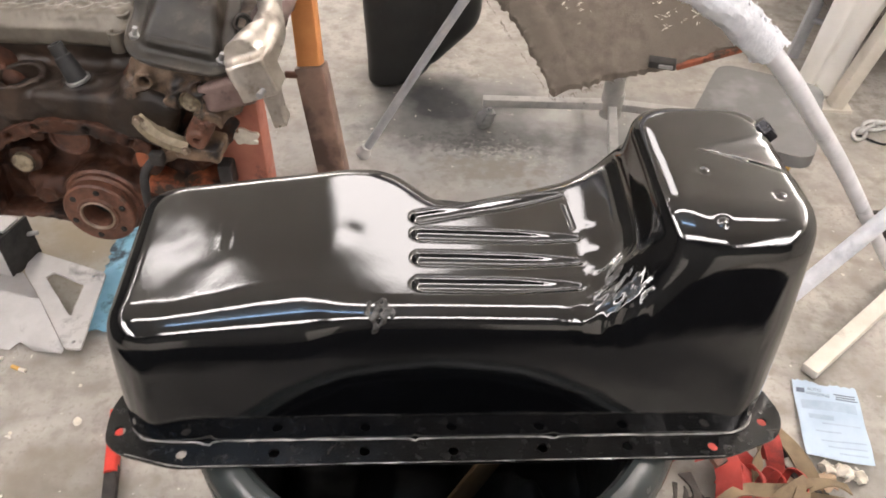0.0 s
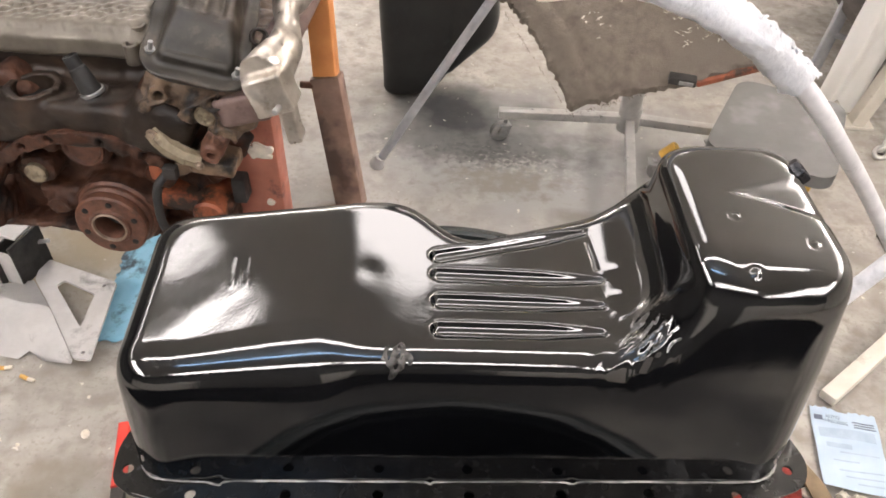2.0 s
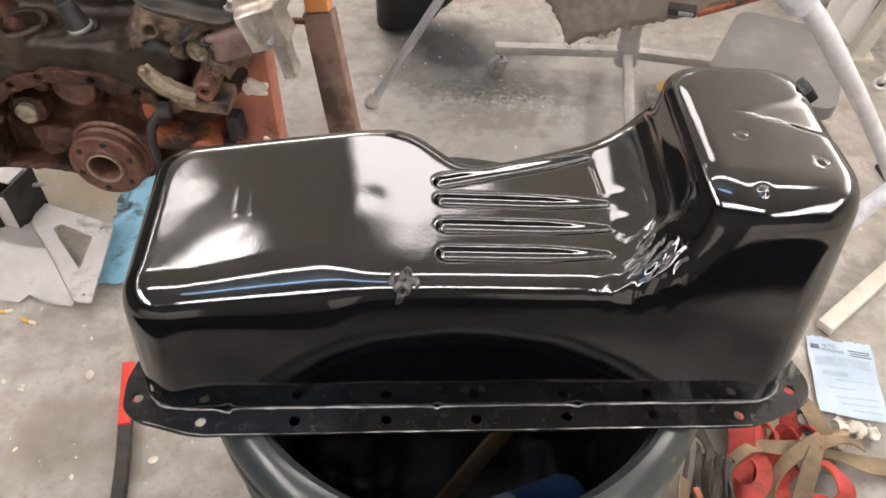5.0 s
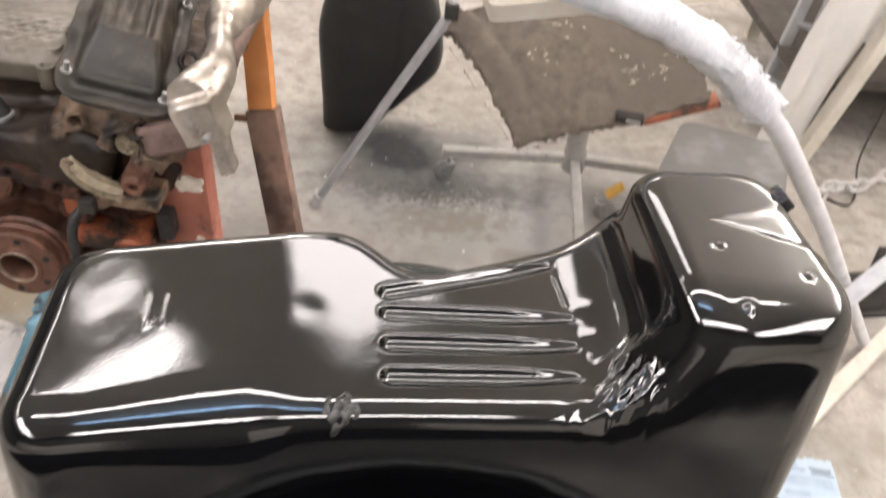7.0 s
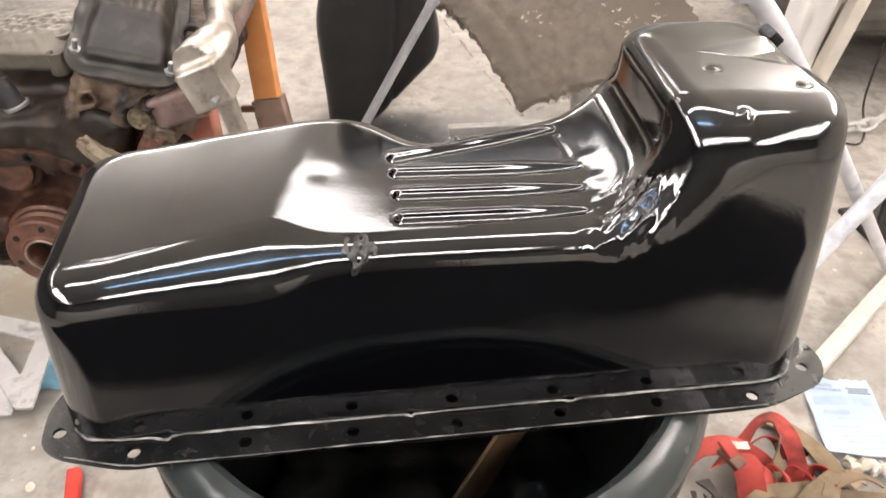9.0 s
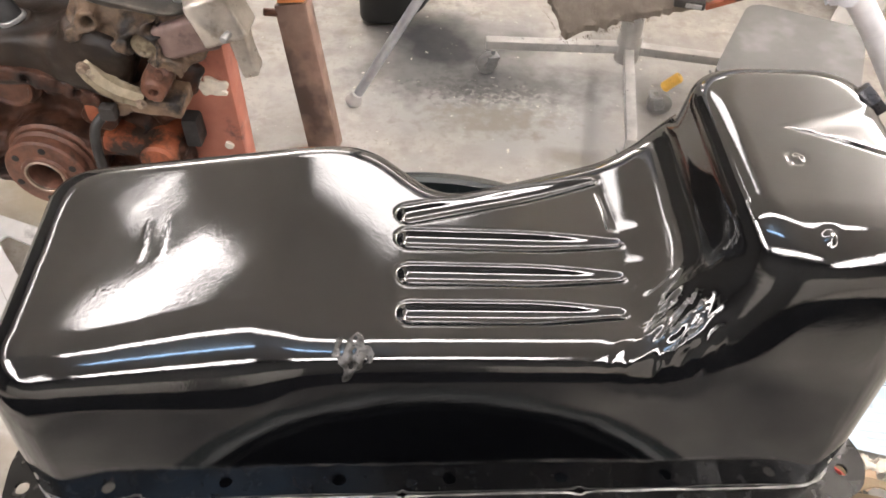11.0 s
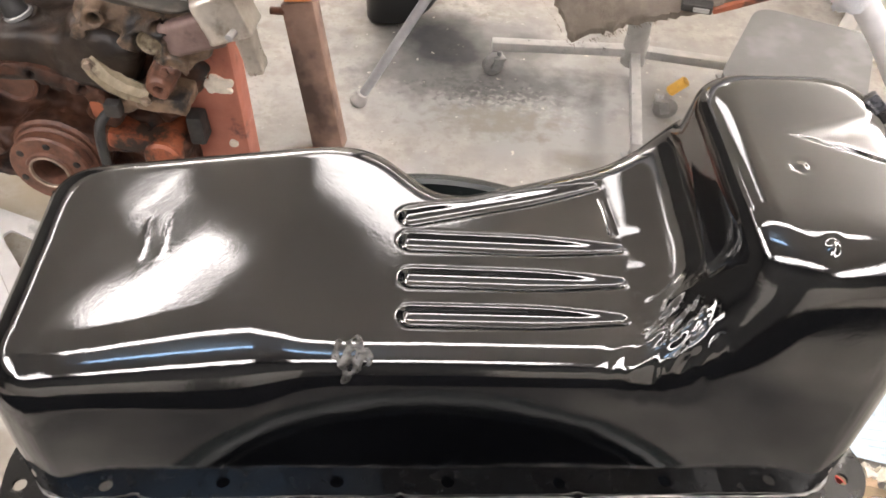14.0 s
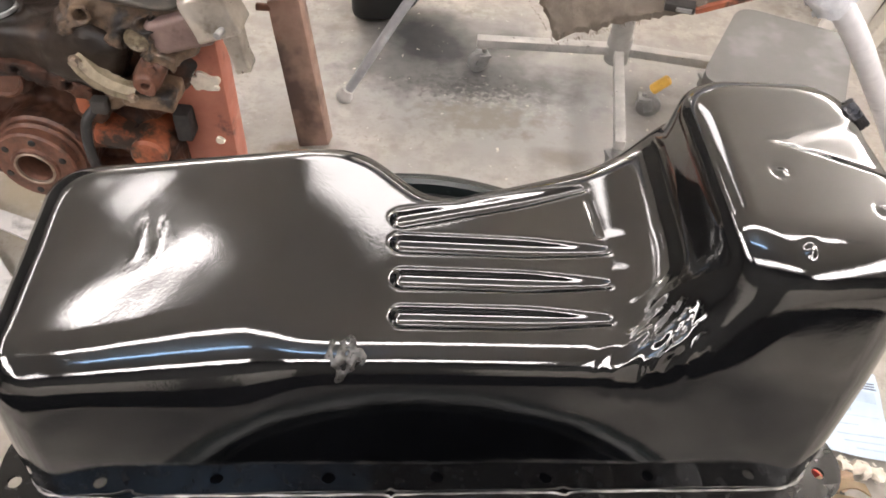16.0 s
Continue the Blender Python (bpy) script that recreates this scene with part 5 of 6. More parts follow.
    for k in range(4):
        x0 = 0.515 + 0.033 * k
        strap("strap", [(x0, 0.80, 0.02), (x0 + 0.014, 0.815, 0.055), (x0 + 0.026, 0.79, 0.066), (x0 + 0.018, 0.76, 0.058), (x0 + 0.002, 0.745, 0.03), (x0 - 0.006, 0.775, 0.014)], 0.013, M_STRAPRED, red, lambda i, k=k: 0.7 * math.sin(i * 0.2 + k))
    # khaki ribbons over the near half of the heap
    strap("strap", [(0.475, 0.72, 0.045), (0.505, 0.748, 0.062), (0.535, 0.765, 0.066), (0.575, 0.766, 0.068), (0.618, 0.769, 0.07), (0.65, 0.783, 0.066), (0.684, 0.793, 0.06), (0.722, 0.795, 0.04)], 0.022, M_STRAPTAN, tan, lambda i: 0.5 * math.sin(i * 0.13))
    strap("strap", [(0.640, 0.783, 0.078), (0.612, 0.765, 0.082), (0.590, 0.750, 0.075), (0.567, 0.729, 0.052), (0.556, 0.705, 0.03), (0.552, 0.675, 0.012)], 0.022, M_STRAPTAN, tan, lambda i: 0.6 * math.sin(i * 0.14))
    strap("strap", [(0.628, 0.765, 0.078), (0.617, 0.742, 0.074), (0.606, 0.713, 0.06), (0.598, 0.688, 0.04), (0.59, 0.66, 0.012)], 0.026, M_STRAPTAN, tan, lambda i: 0.4 * math.sin(i * 0.17 + 1))
    strap("strap", [(0.630, 0.782, 0.036), (0.677, 0.778, 0.034), (0.726, 0.768, 0.03), (0.784, 0.773, 0.014)], 0.030, M_STRAPTAN, "frayed dark khaki webbing strap end on the floor", lambda i: 0.2 + 0.3 * math.sin(i * 0.2))
    # red loops of the near half
    strap("strap", [(0.505, 0.755, 0.02), (0.520, 0.762, 0.05), (0.540, 0.754, 0.055), (0.548, 0.730, 0.05), (0.536, 0.703, 0.045), (0.512, 0.700, 0.035), (0.503, 0.722, 0.02)], 0.026, M_STRAPRED, red, lambda i: 0.5)
    strap("strap", [(0.605, 0.757, 0.03), (0.588, 0.74, 0.04), (0.575, 0.722, 0.036), (0.572, 0.699, 0.03), (0.576, 0.672, 0.012)], 0.030, M_STRAPRED, red, lambda i: 0.5 * math.sin(i * 0.2))
    strap("strap", [(0.630, 0.765, 0.03), (0.650, 0.752, 0.05), (0.665, 0.733, 0.048), (0.676, 0.710, 0.035), (0.655, 0.690, 0.025), (0.633, 0.70, 0.02), (0.615, 0.685, 0.012)], 0.028, M_STRAPRED, red, lambda i: 0.7 * math.sin(i * 0.12))
    strap("strap", [(0.450, 0.792, 0.06), (0.460, 0.742, 0.075), (0.452, 0.70, 0.06), (0.442, 0.65, 0.02)], 0.022, M_STRAPDARK, dark, lambda i: 0.6 * math.sin(i * 0.2))
    strap("strap", [(0.462, 0.765, 0.055), (0.478, 0.735, 0.07), (0.482, 0.70, 0.06), (0.479, 0.655, 0.02)], 0.016, M_STRAPDARK, dark, lambda i: 0.5 + 0.4 * math.sin(i * 0.2))
    strap("strap", [(0.545, 0.862, 0.05), (0.525, 0.856, 0.058), (0.508, 0.862, 0.056)], 0.012, M_CHIP, "pale yellow strap edge folded over the red webbing", lambda i: 0.4)
    bm = cloth(0.09, 0.035, 20, 8, 0.006, 8, 0.003, 0.004)
    for q in bm.verts:
        q.co.z += 0.010 * math.exp(-((q.co.y / 0.012) ** 2))
    ob = part("canvas_fold", bm, M_TANCLOTH, None)
    ob.matrix_basis = pose(0.672, 0.818, 0.004, 0, 0, 12)
    tagged(ob, "folded light brown canvas beside the red straps", "canvas")
    ring = [Vector((0.606 + 0.052 * math.cos(a), 0.652 + 0.052 * math.sin(a), 0.012 + 0.006 * math.sin(2 * a))) for a in np.linspace(0, 2 * math.pi, 36, endpoint=False)]
    ob = part("rope_ring", sweep(ring, circle(0.0062, 10), closed=True), M_STRAPDARK, None)
    tagged(ob, "brown rubber ring under the strap heap", "ring")
    e = thing("ratchet_buckle", turn=pose(0.500, 0.822, 0.074, 10, 8, 35), label="steel ratchet buckle on the red straps", category="buckle")
    part("frame", box((0, 0, 0), (0.026, 0.04, 0.010), 0.003), M_CRANK, e)
    part("handle", box((0, 0.012, 0.010), (0.022, 0.03, 0.006), 0.002, Matrix.Rotation(radians(15), 4, "X")), M_STRAPRED, e)
    ob = part("orange_clip", box((0, 0, 0), (0.013, 0.024, 0.008), 0.003), M_ORANGE, None)
    ob.matrix_basis = pose(0.425, 0.665, 0.085, 20, 20, 30)
    tagged(ob, "small orange plastic clip on a dark strap", "clip")
    for k, (x, y, z, r) in enumerate(((0.735, 0.842, 0.02, 0.020), (0.712, 0.85, 0.018, 0.018), (0.762, 0.838, 0.016, 0.016), (0.645, 0.848, 0.016, 0.022))):
        ob = part("paper_scrap", solid(lambda a, b, c: np.sqrt(a**2 + b**2 + (1.4 * c) ** 2) - r * 0.95 + 0.011 * np.abs(waves(a, b, c, 0.026, 100 + k)), (-r * 1.3,) * 3, (r * 1.3,) * 3, r / 8), M_CHIP, None)
        ob.location = (x, y, z - 0.004)
        tagged(ob, "crumpled off-white paper scrap on the floor", "paper scrap", "paper scraps")


straps()


def form_paper():
    e = thing("printed_form", turn=pose(0.752, 0.955, 0.004, 0, 0, -7) @ Matrix.Diagonal((0.87, 1, 1, 1)), label="torn pale blue printed form lying on the floor", category="paper")
    w, h = 0.132, 0.168
    bm = bmesh.new()
    nx, ny = 22, 28

    def lift(x, y):
        return 0.0035 + 0.0022 * math.sin(x * 40 + y * 22) + 0.0015 * math.sin(y * 70 - x * 25) + 0.010 * max(0, (x - 0.035) / 0.03) * max(0, (y + 0.02) / 0.1) * 0.3

    rows = []
    for j in range(ny + 1):
        row = []
        for i in range(nx + 1):
            x, y = w * (i / nx - 0.5), h * (j / ny - 0.5)
            if j == ny:
                y -= 0.016 * math.exp(-(((x + 0.004) / 0.012) ** 2)) + 0.002 * math.sin(i * 2.3)
            x += 0.002 * (0.5 - j / ny)
            row.append(bm.verts.new((x, y, lift(x, y))))
        rows.append(row)
    for j in range(ny):
        for i in range(nx):
            bm.faces.new((rows[j][i], rows[j][i + 1], rows[j + 1][i + 1], rows[j + 1][i]))
    made = bmesh.ops.extrude_face_region(bm, geom=bm.faces[:])
    bmesh.ops.translate(bm, verts=[q for q in made["geom"] if isinstance(q, bmesh.types.BMVert)], vec=(0, 0, -0.0004))
    part("sheet", bm, M_PAPER, e, "pale blue paper")

    def mark(name, x, y, sx, sy, material):
        b = bmesh.new()
        n = 6
        v = [[b.verts.new((x + sx * (i / n - 0.5), y + sy * (j - 0.5), lift(x + sx * (i / n - 0.5), y + sy * (j - 0.5)) + 0.0007)) for i in range(n + 1)] for j in (0, 1)]
        for i in range(n):
            b.faces.new((v[0][i], v[0][i + 1], v[1][i + 1], v[1][i]))
        part(name, b, material, e)

    mark("logo_block", -0.052, 0.062, 0.017, 0.010, M_INK)
    for x, y, sx, sy in ((0.036, 0.060, 0.044, 0.0032), (0.037, 0.054, 0.040, 0.0032), (0.038, 0.048, 0.044, 0.0032)):
        mark("print_bar", x, y, sx, sy, M_INK)
    for x, y, sx, sy in ((0.0, 0.030, 0.11, 0.022), (-0.02, 0.004, 0.05, 0.010), (0.018, -0.008, 0.075, 0.003), (-0.01, -0.025, 0.05, 0.003), (0.015, -0.045, 0.085, 0.003), (0.02, -0.058, 0.075, 0.003), (0.03, -0.07, 0.055, 0.003)):
        mark("faint_print", x, y, sx, sy, M_INKPALE)
    for text, x, y, size in (("AUTO", -0.040, 0.0595, 0.0105), ("WRECKING", -0.046, 0.0495, 0.0095)):
        c = bpy.data.curves.new("printed_word", "FONT")
        c.body, c.size, c.extrude = text, size, 0.0001
        c.materials.append(M_INK)
        o = new("printed_word", c)
        o.parent = e
        o.matrix_basis = pose(x, y, 0.0075, 0, 0, -1)


form_paper()


# ---- behind: rolling stand, carpet, tubes, seat ----
def caster(parent, x, y, top, yaw, r=0.026, material=M_GREYSTEEL):
    m = pose(x, y, 0, 0, 0, yaw)
    f = part("caster", box((0.012, 0, r * 1.7), (0.03, 0.034, 0.008), 0.003), M_CHROME, parent, "swivel caster with a dusty wheel")
    f.matrix_basis = m
    for s in (-1, 1):
        part("fork", box((0.004, s * 0.0155, r * 1.25), (0.02, 0.003, r * 1.2), 0.001, Matrix.Rotation(radians(18), 4, "Y")), M_CHROME, f)
    part("wheel", lathe([(0, -0.012), (r * 0.35, -0.013), (r * 0.4, -0.010), (r * 0.8, -0.010), (r, -0.007), (r, 0.007), (r * 0.8, 0.010), (r * 0.4, 0.010), (r * 0.35, 0.013), (0, 0.013)], 24, pose(0, 0, r, 90, 0, 0)), material, f)
    part("stem", rod((0.014, 0, r * 1.7), (0.014, 0, max(top, r * 1.9)), 0.006, 10), M_CHROME, f)


def rolling_stand():
    e = thing("rolling_stand", (0.43, 1.86, 0), "overspray-grey steel stand with four arms on casters", "rolling stand")
    part("column", pipe((0, 0, 0.05), (-0.01, -0.02, 0.335), 0.026, 0.022, 24), M_CHAIRBASE, e, "round grey steel column")
    part("collar", pipe((0, 0, 0.05), (0, 0, 0.12), 0.029, 0.025, 24), M_CHAIRBASE, e)
    for x, y in ((-0.335, -0.015), (0.23, -0.03), (-0.028, -0.36), (0.04, 0.34)):
        n = math.hypot(x, y)
        a = math.degrees(math.atan2(y, x))
        bm = box((n / 2, 0, 0.082), (n, 0.026 if abs(x) > 0.1 else 0.022, 0.022), 0.003)
        bmesh.ops.rotate(bm, verts=bm.verts[:], matrix=Matrix.Rotation(radians(a), 3, "Z"))
        part("arm", bm, M_CHAIRBASE, e)
        caster(e, x * 0.98, y * 0.98, 0.06, a + 200)
    part("top_plate", box((0.03, -0.08, 0.335), (0.22, 0.22, 0.012), 0.004), M_DARKBAR, e)
    part("latch", box((0.04, -0.25, 0.345), (0.058, 0.03, 0.016), 0.004, Matrix.Rotation(radians(-10), 4, "Z")), M_DARKBAR, e, "small dark latch under the top")
    part("latch_button", box((0.045, -0.267, 0.345), (0.03, 0.006, 0.008), 0.002, Matrix.Rotation(radians(-10), 4, "Z")), M_CHROME, e)


rolling_stand()


def carpet_mat():
    """A stiff piece of carpet tilted over the stand, with frayed edges."""
    rnd = random.Random(6)
    a, b, c, d = Vector((0.245, 1.60, 0.255)), Vector((0.63, 1.625, 0.405)), Vector((0.062, 1.74, 0.45)), Vector((0.48, 1.93, 0.60))
    n = 44
    bm = bmesh.new()
    rows = []
    for j in range(n + 1):
        row = []
        for i in range(n + 1):
            s, t = i / n, j / n
            p = (a * (1 - s) + b * s) * (1 - t) + (c * (1 - s) + d * s) * t
            p.z += 0.035 * math.sin(math.pi * t) * (1 - 0.4 * s) + 0.012 * math.sin(s * 5 + 1) + 0.004 * noise.noise(p * 30)
            # doubled hem along the frayed side
            p.z += 0.007 * math.exp(-(((s - 0.09) / 0.035) ** 2)) - 0.006 * math.exp(-(((s - 0.16) / 0.022) ** 2)) + 0.0012 * math.sin(j * 2.6) * (s < 0.5)
            if i in (0, n) or j in (0, n):
                p += Vector((rnd.uniform(-1, 1), rnd.uniform(-1, 1), rnd.uniform(-1, 1))) * 0.005
            row.append(bm.verts.new(p))
        rows.append(row)
    for j in range(n):
        for i in range(n):
            bm.faces.new((rows[j][i], rows[j][i + 1], rows[j + 1][i + 1], rows[j + 1][i]))
    made = bmesh.ops.extrude_face_region(bm, geom=bm.faces[:])
    bmesh.ops.translate(bm, verts=[q for q in made["geom"] if isinstance(q, bmesh.types.BMVert)], vec=(0, 0.002, -0.014))
    e = thing("carpet_mat", (0, 0, 0), "stiff grey-brown carpet piece with frayed edges draped over the stand", "carpet")
    part("carpet_body", bm, M_CARPET, e)
    # loose threads along the near edges and bits of lint on top
    bm = bmesh.new()
    for k in range(150):
        s = rnd.random()
        q = (a * (1 - s) + b * s) if k % 3 else (a * (1 - s) + c * s)
        q = q + Vector((0, -0.002, -0.006))
        w = Vector((rnd.uniform(-1, 1), -1, rnd.uniform(-1.2, 0.2))).normalized() * rnd.uniform(0.004, 0.014)
        g = Vector((0.0006, 0, 0.0006))
        bm.faces.new([bm.verts.new(q - g), bm.verts.new(q + g), bm.verts.new(q + w)])
    tagged(part("threads", bm, M_CARPET, e), kind="stuff")
    bm = bmesh.new()
    for k in range(30):
        s, t = ((0.28, 0.42), (0.66, 0.22), (0.80, 0.20), (0.5, 0.6))[k % 4]
        s, t = rnd.gauss(s, 0.05), rnd.gauss(t, 0.05)
        if not (0.04 < s < 0.96 and 0.04 < t < 0.9):
            continue
        p = (a * (1 - s) + b * s) * (1 - t) + (c * (1 - s) + d * s) * t
        p.z += 0.035 * math.sin(math.pi * t) * (1 - 0.4 * s) + 0.012 * math.sin(s * 5 + 1) + 0.004
        for _ in range(5):
            w = Vector((rnd.uniform(-1, 1), rnd.uniform(-1, 1), rnd.uniform(-0.1, 0.4))) * 0.008
            g = Vector((rnd.uniform(-1, 1), rnd.uniform(-1, 1), 0.3)) * 0.0016
            bm.faces.new([bm.verts.new(p - g), bm.verts.new(p + g), bm.verts.new(p + w + g), bm.verts.new(p + w - g)])
            p = p + w
    tagged(part("lint", bm, M_CHIP, e, "pale lint on the carpet"), kind="stuff")
    ob = part("orange_board", box((0, 0, 0), (0.16, 0.05, 0.012), 0.004), M_ORANGE, None)
    ob.matrix_basis = pose(0.575, 1.635, 0.362, 0, -20, 3)
    tagged(ob, "faded orange padded board under the carpet edge", "board")


carpet_mat()


def bent_tube():
    e = thing("bent_tube_frame", (0, 0, 0), "bent grey tube frame wrapped in white plastic", "tube frame")
    pts = [(0.02, 0.86, 0.905), (0.12, 0.85, 0.90), (0.22, 0.85, 0.876), (0.285, 0.855, 0.85), (0.345, 0.865, 0.812), (0.425, 0.90, 0.735), (0.51, 0.96, 0.635), (0.625, 1.05, 0.495), (0.757, 1.15, 0.325), (0.90, 1.26, 0.14), (1.0, 1.335, 0.012)]
    path = spline(pts, 8)
    part("tube", sweep(path, circle(0.0118, 18)), M_DUSTED, e)
    rnd = random.Random(9)
    wrap = path[: 8 * 4 + 6]
    part("wrap", sweep(wrap, circle(0.0188, 20), lambda i, j: 1 + 0.05 * math.sin(i * 1.3 + j * 0.9) + rnd.uniform(-0.05, 0.09) * (0.3 + 1.4 * (i > 26))), M_WRAP, e, "crinkled white plastic wrapping")
    bm = bmesh.new()
    along = Vector((0.6, 0.35, -0.75))
    for k in range(170):
        c = Vector(wrap[-1 - int(rnd.random() ** 2 * 13)])
        a = rnd.uniform(0, 2 * math.pi)
        out = Vector((math.cos(a) * 0.7, math.cos(a) * 0.3 - 0.6 * math.sin(a), math.sin(a) * 0.8)).normalized()
        p = c + out * 0.0182 + along * rnd.uniform(-0.008, 0.008)
        w = out * rnd.uniform(0.001, 0.006) + along * rnd.uniform(-0.004, 0.010)
        g = out.cross(along).normalized() * rnd.uniform(0.002, 0.006)
        h = Vector((rnd.uniform(-1, 1), rnd.uniform(-1, 1), rnd.uniform(-1, 1))) * 0.003
        bm.faces.new([bm.verts.new(p - g), bm.verts.new(p + g + h), bm.verts.new(p + w + g * 0.6), bm.verts.new(p + w * 0.8 - g * 0.5 - h)])
    tagged(part("torn_plastic", bm, M_WRAP, e, "torn ends of the plastic wrapping"), kind="stuff")
    part("cross_leg", sweep([Vector((0.49, 1.02, 0.012)), Vector((0.62, 1.065, 0.16)), Vector((0.725, 1.10, 0.30)), Vector((0.85, 1.14, 0.47))], circle(0.0145, 16)), M_WRAP, e, "white-dusted crossing leg")
    part("far_leg", sweep(spline([(0.02, 0.86, 0.905), (-0.02, 0.90, 0.93), (-0.04, 1.2, 0.94), (-0.05, 2.2, 0.8), (-0.06, 2.9, 0.012)], 6), circle(0.0165, 14)), M_TUBE, e)


bent_tube()


def thin_frame():
    e = thing("folding_frame", (0, 0, 0), "thin grey tube leg of a folding frame with a rubber foot", "folding frame")
    part("tube", sweep(spline([(-0.196, 1.69, 0.012), (-0.06, 1.70, 0.25), (0.075, 1.70, 0.485), (0.088, 1.70, 0.515), (0.07, 1.71, 0.545), (-0.04, 1.76, 0.66), (-0.10, 1.80, 0.73)], 6), circle(0.0105, 14)), M_TUBE, e)
    part("joint", box((0.085, 1.70, 0.505), (0.03, 0.03, 0.035), 0.006), M_DARKBAR, e)
    part("foot", lathe([(0, 0), (0.016, 0), (0.019, 0.005), (0.019, 0.012), (0.015, 0.018), (0.0135, 0.030), (0, 0.032)], 16, pose(-0.203, 1.688, 0.001, 0, 25, 0)), M_STEEL, e, "scuffed pale grey foot cap")
    part("brace", sweep(spline([(0.06, 1.72, 0.46), (0.13, 1.80, 0.40), (0.10, 1.9, 0.36)], 6), circle(0.008, 10)), M_TUBE, e)
    part("back_leg", sweep(spline([(-0.10, 1.80, 0.73), (-0.16, 2.3, 0.70), (-0.18, 2.75, 0.012)], 6), circle(0.0105, 12)), M_TUBE, e)


thin_frame()


def black_bin():
    def f(x, y, z):
        d = smax(-0.236 - x, x - 0.090 + 0.05 * z, 0.02)
        d = smax(d, 0.72 * (x - 0.083) - 0.69 * (z - 0.205), 0.03)
        d = smax(d, -0.917 * (x + 0.235) + 0.398 * (z - 0.345), 0.03)
        d = smax(d, 0.925 * (x - 0.07) + 0.38 * (z - 0.345), 0.03)
        d = smax(d, np.abs(y) - 0.085 - 0.03 * z, 0.05)
        d = smax(d, np.abs(z - 0.31) - 0.31, 0.02)
        # pressed vertical folds
        return d + 0.004 * waves(x, y, 0.5 * z, 0.16, 111) + 0.004 * np.exp(-(((x + 0.06 - 0.08 * z) / 0.008) ** 2))

    e = thing("waste_basket", (0, 2.09, 0), "tall black moulded plastic bin standing on the floor", "bin")
    part("body", solid(f, (-0.27, -0.15, -0.01), (0.12, 0.15, 0.60), 0.0085), M_BLACKBIN, e)
    part("rim", solid(lambda x, y, z: np.maximum(np.abs(f(x, y, z) - 0.002) - 0.006, np.abs(z - 0.600) - 0.012), (-0.27, -0.15, 0.575), (0.12, 0.15, 0.625), 0.006), M_BLACKBIN, e, "rolled black rim")


black_bin()


def rolling_seat():
    e = thing("mechanic_stool", turn=pose(0.729, 1.668, 0, 0, 0, -22), label="low mechanic's seat with a grey padded top on yellow casters", category="stool")
    out = rounded([(-0.138, -0.165), (0.138, -0.165), (0.125, 0.162), (-0.125, 0.162)], 0.05, 6)
    bm = plate(out, [], 0.03, Matrix.Translation((0, 0, 0.215)))
    part("seat", bm, M_SEAT, e, "grey padded vinyl seat")
    part("under_frame", box((0, 0, 0.16), (0.20, 0.26, 0.03), 0.006), M_YELLOW, e, "yellow-orange steel frame")
    for x, y in ((-0.10, -0.13), (-0.235, -0.035), (0.10, -0.13), (0.10, 0.13)):
        part("leg", rod((x * 0.88, y * 0.85, 0.105), (x, y, 0.07), 0.012, 12), M_YELLOW, e)
        caster(e, x, y, 0.06, 200, 0.028)


rolling_seat()


def workbench():
    e = thing("workbench", (1.35, 2.5, 0), "white-painted steel bench legs and a dark lower shelf", "workbench")
    d = Vector((1.35, 2.5, 0))

    def leg(a, b, w=0.045):
        m, n = aim(Vector(a) - d, Vector(b) - d)
        part("leg", transformed(box((0, 0, n / 2), (w, w * 0.8, n), 0.004), m), M_WHITEBOARD, e)

    leg((1.075, 2.03, 0.012), (1.25, 2.03, 0.78))
    leg((1.60, 2.10, 0.012), (1.60, 2.10, 0.78))
    leg((1.20, 2.9, 0.012), (1.20, 2.9, 0.78))
    leg((1.9, 2.9, 0.012), (1.9, 2.9, 0.78))
    part("foot_plate", box(Vector((1.075, 2.035, 0.006)) - d, (0.09, 0.06, 0.01), 0.002), M_WHITEBOARD, e)
    part("shelf", box(Vector((1.52, 2.5, 0.22)) - d, (0.95, 0.75, 0.03), 0.004), M_SHELF, e, "dark lower shelf board")
    part("top", box(Vector((1.6, 2.5, 0.80)) - d, (0.85, 0.95, 0.04), 0.006), M_WHITEBOARD, e)


def transformed(bm, m):
    bmesh.ops.transform(bm, matrix=m, verts=bm.verts[:])
    return bm


workbench()


def chain():
    e = thing("chain", (1.13, 1.92, 0.0), "bright galvanised chain trailing over the floor and up to the bench", "chain")
    pts = spline([(-0.03, -0.03, 0.012), (0.02, 0.01, 0.016), (0.08, 0.0, 0.03), (0.16, 0.03, 0.055), (0.26, 0.07, 0.10), (0.36, 0.12, 0.17)], 2)
    sect = circle(0.0052, 8)
    for k in range(len(pts) - 1):
        ring = [Vector((0.027 * math.cos(a), 0.0145 * math.sin(a), 0)) for a in np.linspace(0, 2 * math.pi, 20, endpoint=False)]
        bm = sweep(ring, sect, closed=True)
        dvec = (pts[k + 1] - pts[k]).normalized()
        m = Matrix.Translation(pts[k]) @ dvec.to_track_quat("X", "Z").to_matrix().to_4x4() @ Matrix.Rotation(radians(25 + 90 * (k % 2)), 4, "X")
        part("link", transformed(bm, m), M_CHAIN, e)
    ob = part("cable", sweep(spline([(1.10, 1.90, 0.004), (1.16, 1.86, 0.004), (1.21, 1.92, 0.004), (1.24, 2.02, 0.05), (1.26, 2.05, 0.2)], 8), circle(0.003, 8)), M_RUBBER, None)
    tagged(ob, "thin dark cable curled on the floor", "cable")


chain()


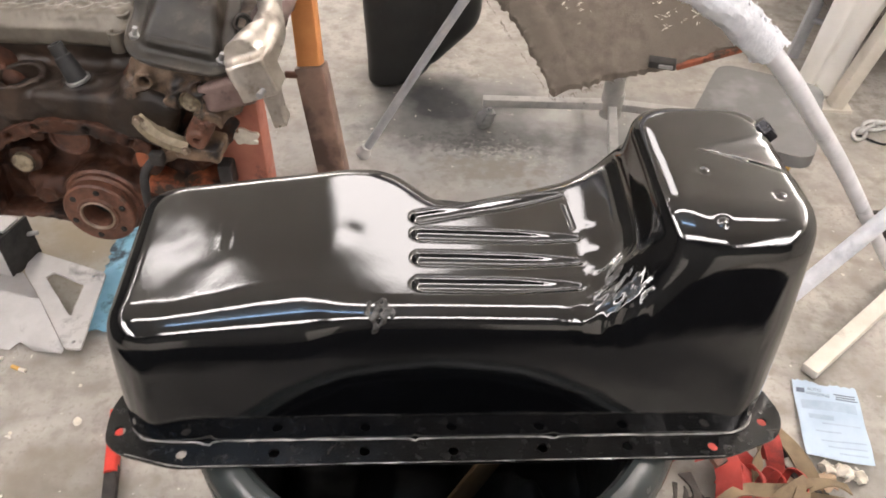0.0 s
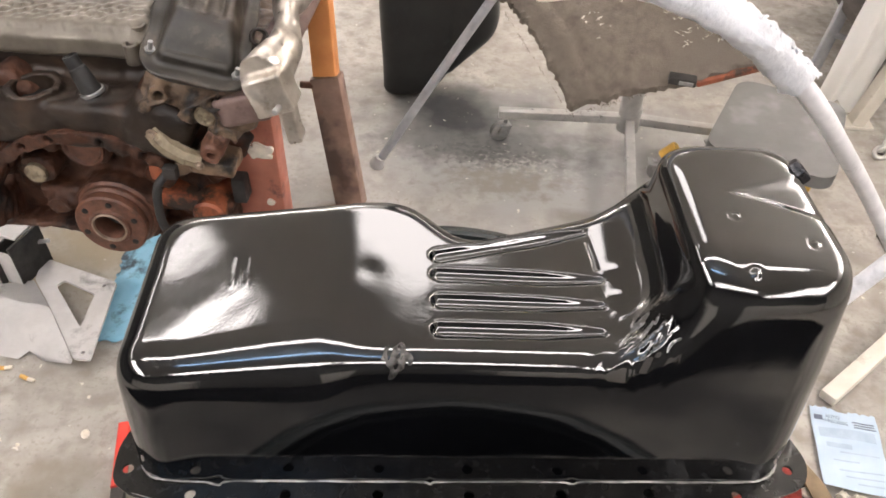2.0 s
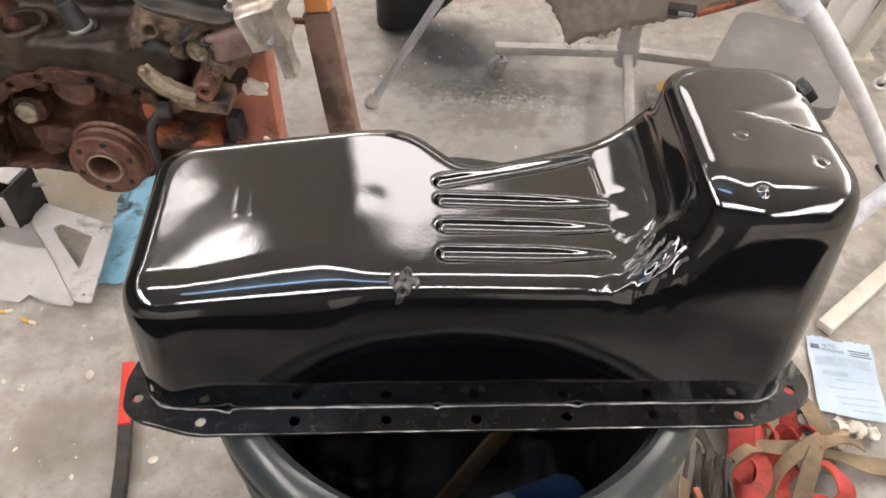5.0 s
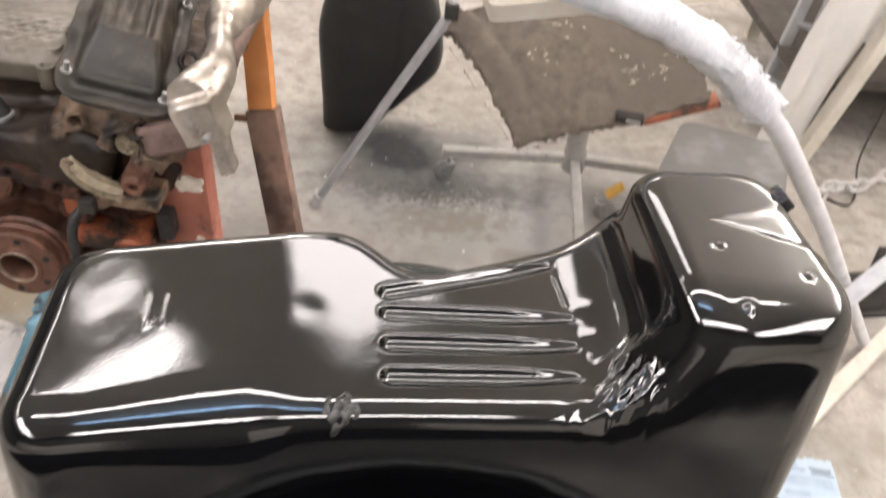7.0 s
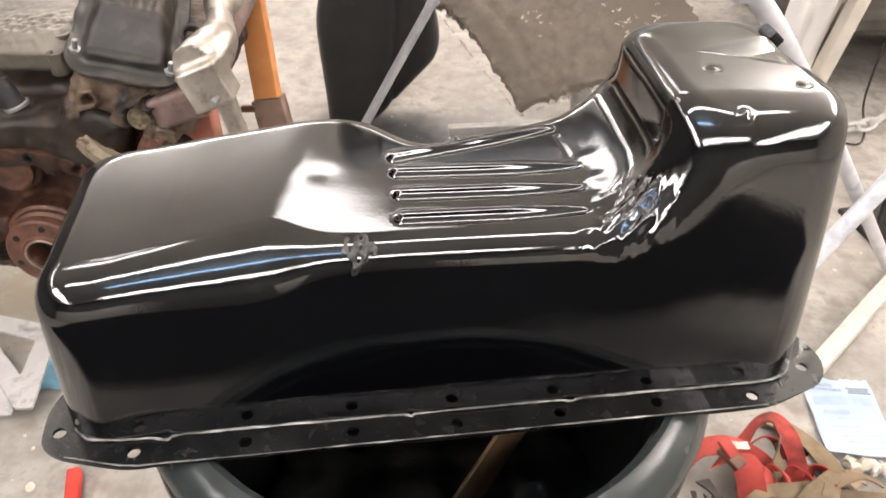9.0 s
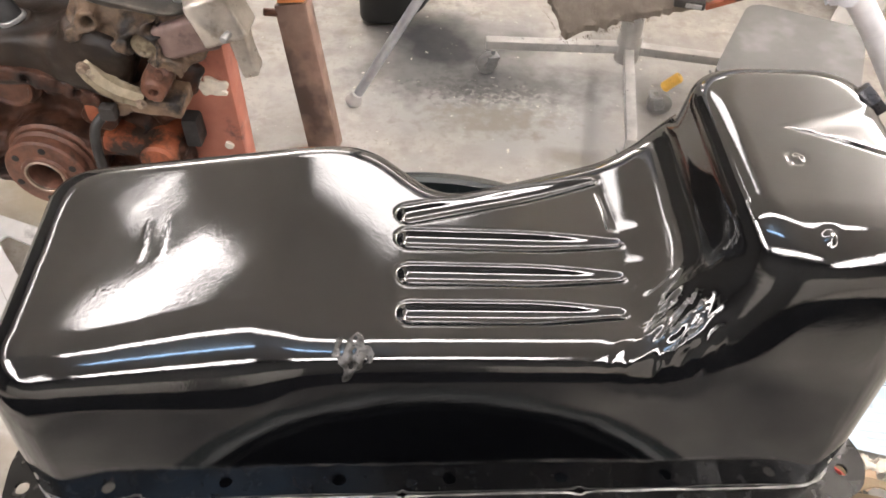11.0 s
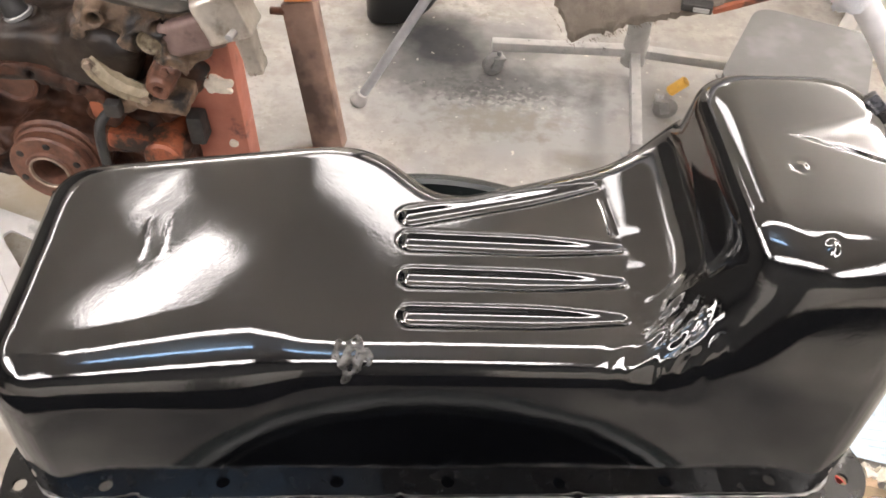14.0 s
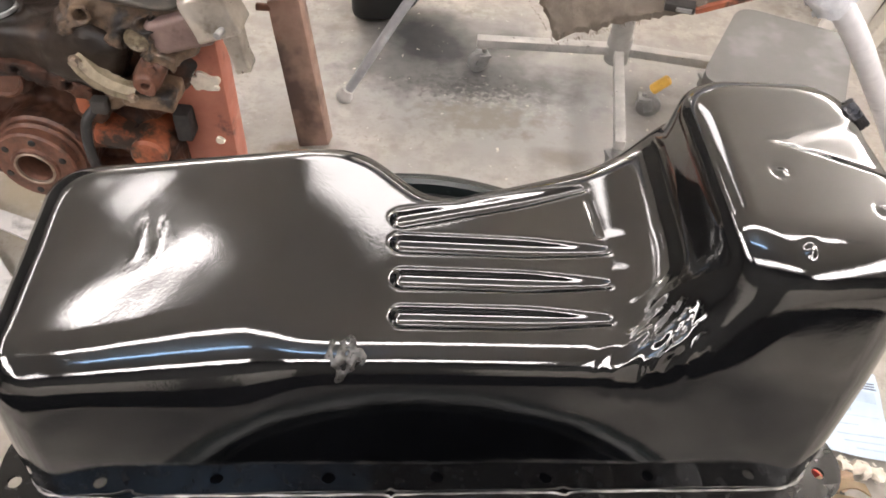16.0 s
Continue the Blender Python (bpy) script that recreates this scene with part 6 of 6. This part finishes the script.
def white_board():
    ob = part("painted_batten", transformed(box((0, 0, 0), (0.46, 0.032, 0.022), 0.004), pose(0.905, 1.215, 0.022, 0, -1.5, 43)), M_WHITEBOARD, None)
    tagged(ob, "off-white painted wooden batten lying on the floor", "batten")
    e = thing("dark_mount", turn=pose(1.05, 1.44, 0, 0, 0, 10), label="dark steel mounting plate with a bolt hole", category="mount")
    part("plate", plate([(-0.04, 0.0), (0.10, 0.0), (0.10, 0.16), (-0.02, 0.16)], [[(0.0 + 0.008 * math.cos(k), 0.135 + 0.008 * math.sin(k)) for k in np.linspace(0, 2 * math.pi, 12, endpoint=False)]], 0.008, pose(0, 0, 0.008, 78, 0, 0)), M_DARKBAR, e)
    part("base", box((0.04, 0.06, 0.006), (0.16, 0.14, 0.012), 0.003), M_DARKBAR, e)


white_board()


def plastic_sheet():
    """Milky sheet hanging between the ladder and the bench leg."""
    bm = bmesh.new()
    rows = []
    for j in range(25):
        z = 0.03 + 0.70 * j / 24
        left, right = 0.958 + 0.13 * z, 1.065 + 0.23 * z
        rows.append([bm.verts.new((left + (right - left) * i / 14, 2.075 + 0.012 * math.sin(i * 0.8 + z * 7) + 0.008 * math.sin(i * 0.3 - z * 13), z + 0.012 * math.sin(i * 0.9) * (j == 0))) for i in range(15)])
    for j in range(24):
        for i in range(14):
            bm.faces.new((rows[j][i], rows[j][i + 1], rows[j + 1][i + 1], rows[j + 1][i]))
    made = bmesh.ops.extrude_face_region(bm, geom=bm.faces[:])
    bmesh.ops.translate(bm, verts=[q for q in made["geom"] if isinstance(q, bmesh.types.BMVert)], vec=(0, 0.002, 0))
    tagged(part("plastic_sheet", bm, M_SHEET, None), "milky white plastic sheet hanging behind the bench leg", "plastic sheet")


plastic_sheet()


def bucket():
    e = thing("white_bucket", turn=pose(1.42, 2.42, 0.236), label="tall white plastic bucket standing on the bench shelf", category="bucket")
    part("body", lathe([(0, 0.004), (0.118, 0.004), (0.125, 0.012), (0.14, 0.30), (0.146, 0.302), (0.146, 0.315), (0.142, 0.318), (0.144, 0.36), (0.15, 0.362), (0.15, 0.376), (0.138, 0.378), (0.120, 0.02), (0, 0.016)], 48), M_WHITE, e)
    part("lid", lathe([(0, 0.392), (0.13, 0.392), (0.136, 0.386), (0.154, 0.384), (0.154, 0.368), (0.1505, 0.368), (0.1505, 0.378), (0, 0.378)], 48), M_WHITE, e)


bucket()


def ladder():
    e = thing("short_ladder", (0, 0, 0), "grey-white step ladder leaning beside the bench", "ladder")
    a, b = (Vector((1.02, 2.28, 0.02)), Vector((1.16, 2.42, 0.72))), (Vector((1.075, 2.25, 0.02)), Vector((1.215, 2.39, 0.72)))
    for p, q in (a, b):
        part("rail", sweep([p, p.lerp(q, 0.5), q], rounded([(-0.016, -0.01), (0.016, -0.01), (0.016, 0.01), (-0.016, 0.01)], 0.004, 2), None, (0, 1, 0)), M_TUBE, e)
    for k in range(4):
        t = 0.16 + 0.23 * k
        part("rung", rod(a[0].lerp(a[1], t), b[0].lerp(b[1], t), 0.009, 12), M_TUBE, e)


ladder()


def pallet():
    e = thing("wooden_pallet", (1.75, 2.62, 0), "brown wooden pallet boards standing behind the bench", "pallet")
    for k in range(4):
        part("plank", box((0, 0, 0.07 + 0.135 * k), (0.95, 0.02, 0.10), 0.003), M_CARDWOOD, e)
    for x in (-0.4, 0.0, 0.4):
        part("block", box((x, 0.05, 0.27), (0.08, 0.08, 0.54), 0.004), M_CARDWOOD, e)


pallet()


def tray():
    e = thing("white_tray", turn=pose(0.205, 1.11, 0.838, 2, -7, 8), label="off-white board lying on the bent tube frame", category="tray")
    part("board", transformed(plate(rounded([(-0.12, -0.16), (0.13, -0.16), (0.13, 0.16), (-0.12, 0.16)], 0.012, 4), [], 0.018), Matrix.Translation((0, 0, 0.009))), M_WHITEBOARD, e)
    p = thing("yellow_plug", turn=pose(0.145, 0.995, 0.8435, 2, -7, 8), label="round yellow plastic plug with two dark holes", category="plug")
    part("cap", lathe([(0, 0.03), (0.018, 0.03), (0.023, 0.026), (0.025, 0.006), (0.028, 0.004), (0.028, 0), (0, 0)], 28), M_YELLOWCAP, p)
    for x in (-0.008, 0.008):
        part("socket", rod((x, -0.004, 0.026), (x, -0.004, 0.0308), 0.0045, 12), M_HOLE_SHADE, p)


tray()
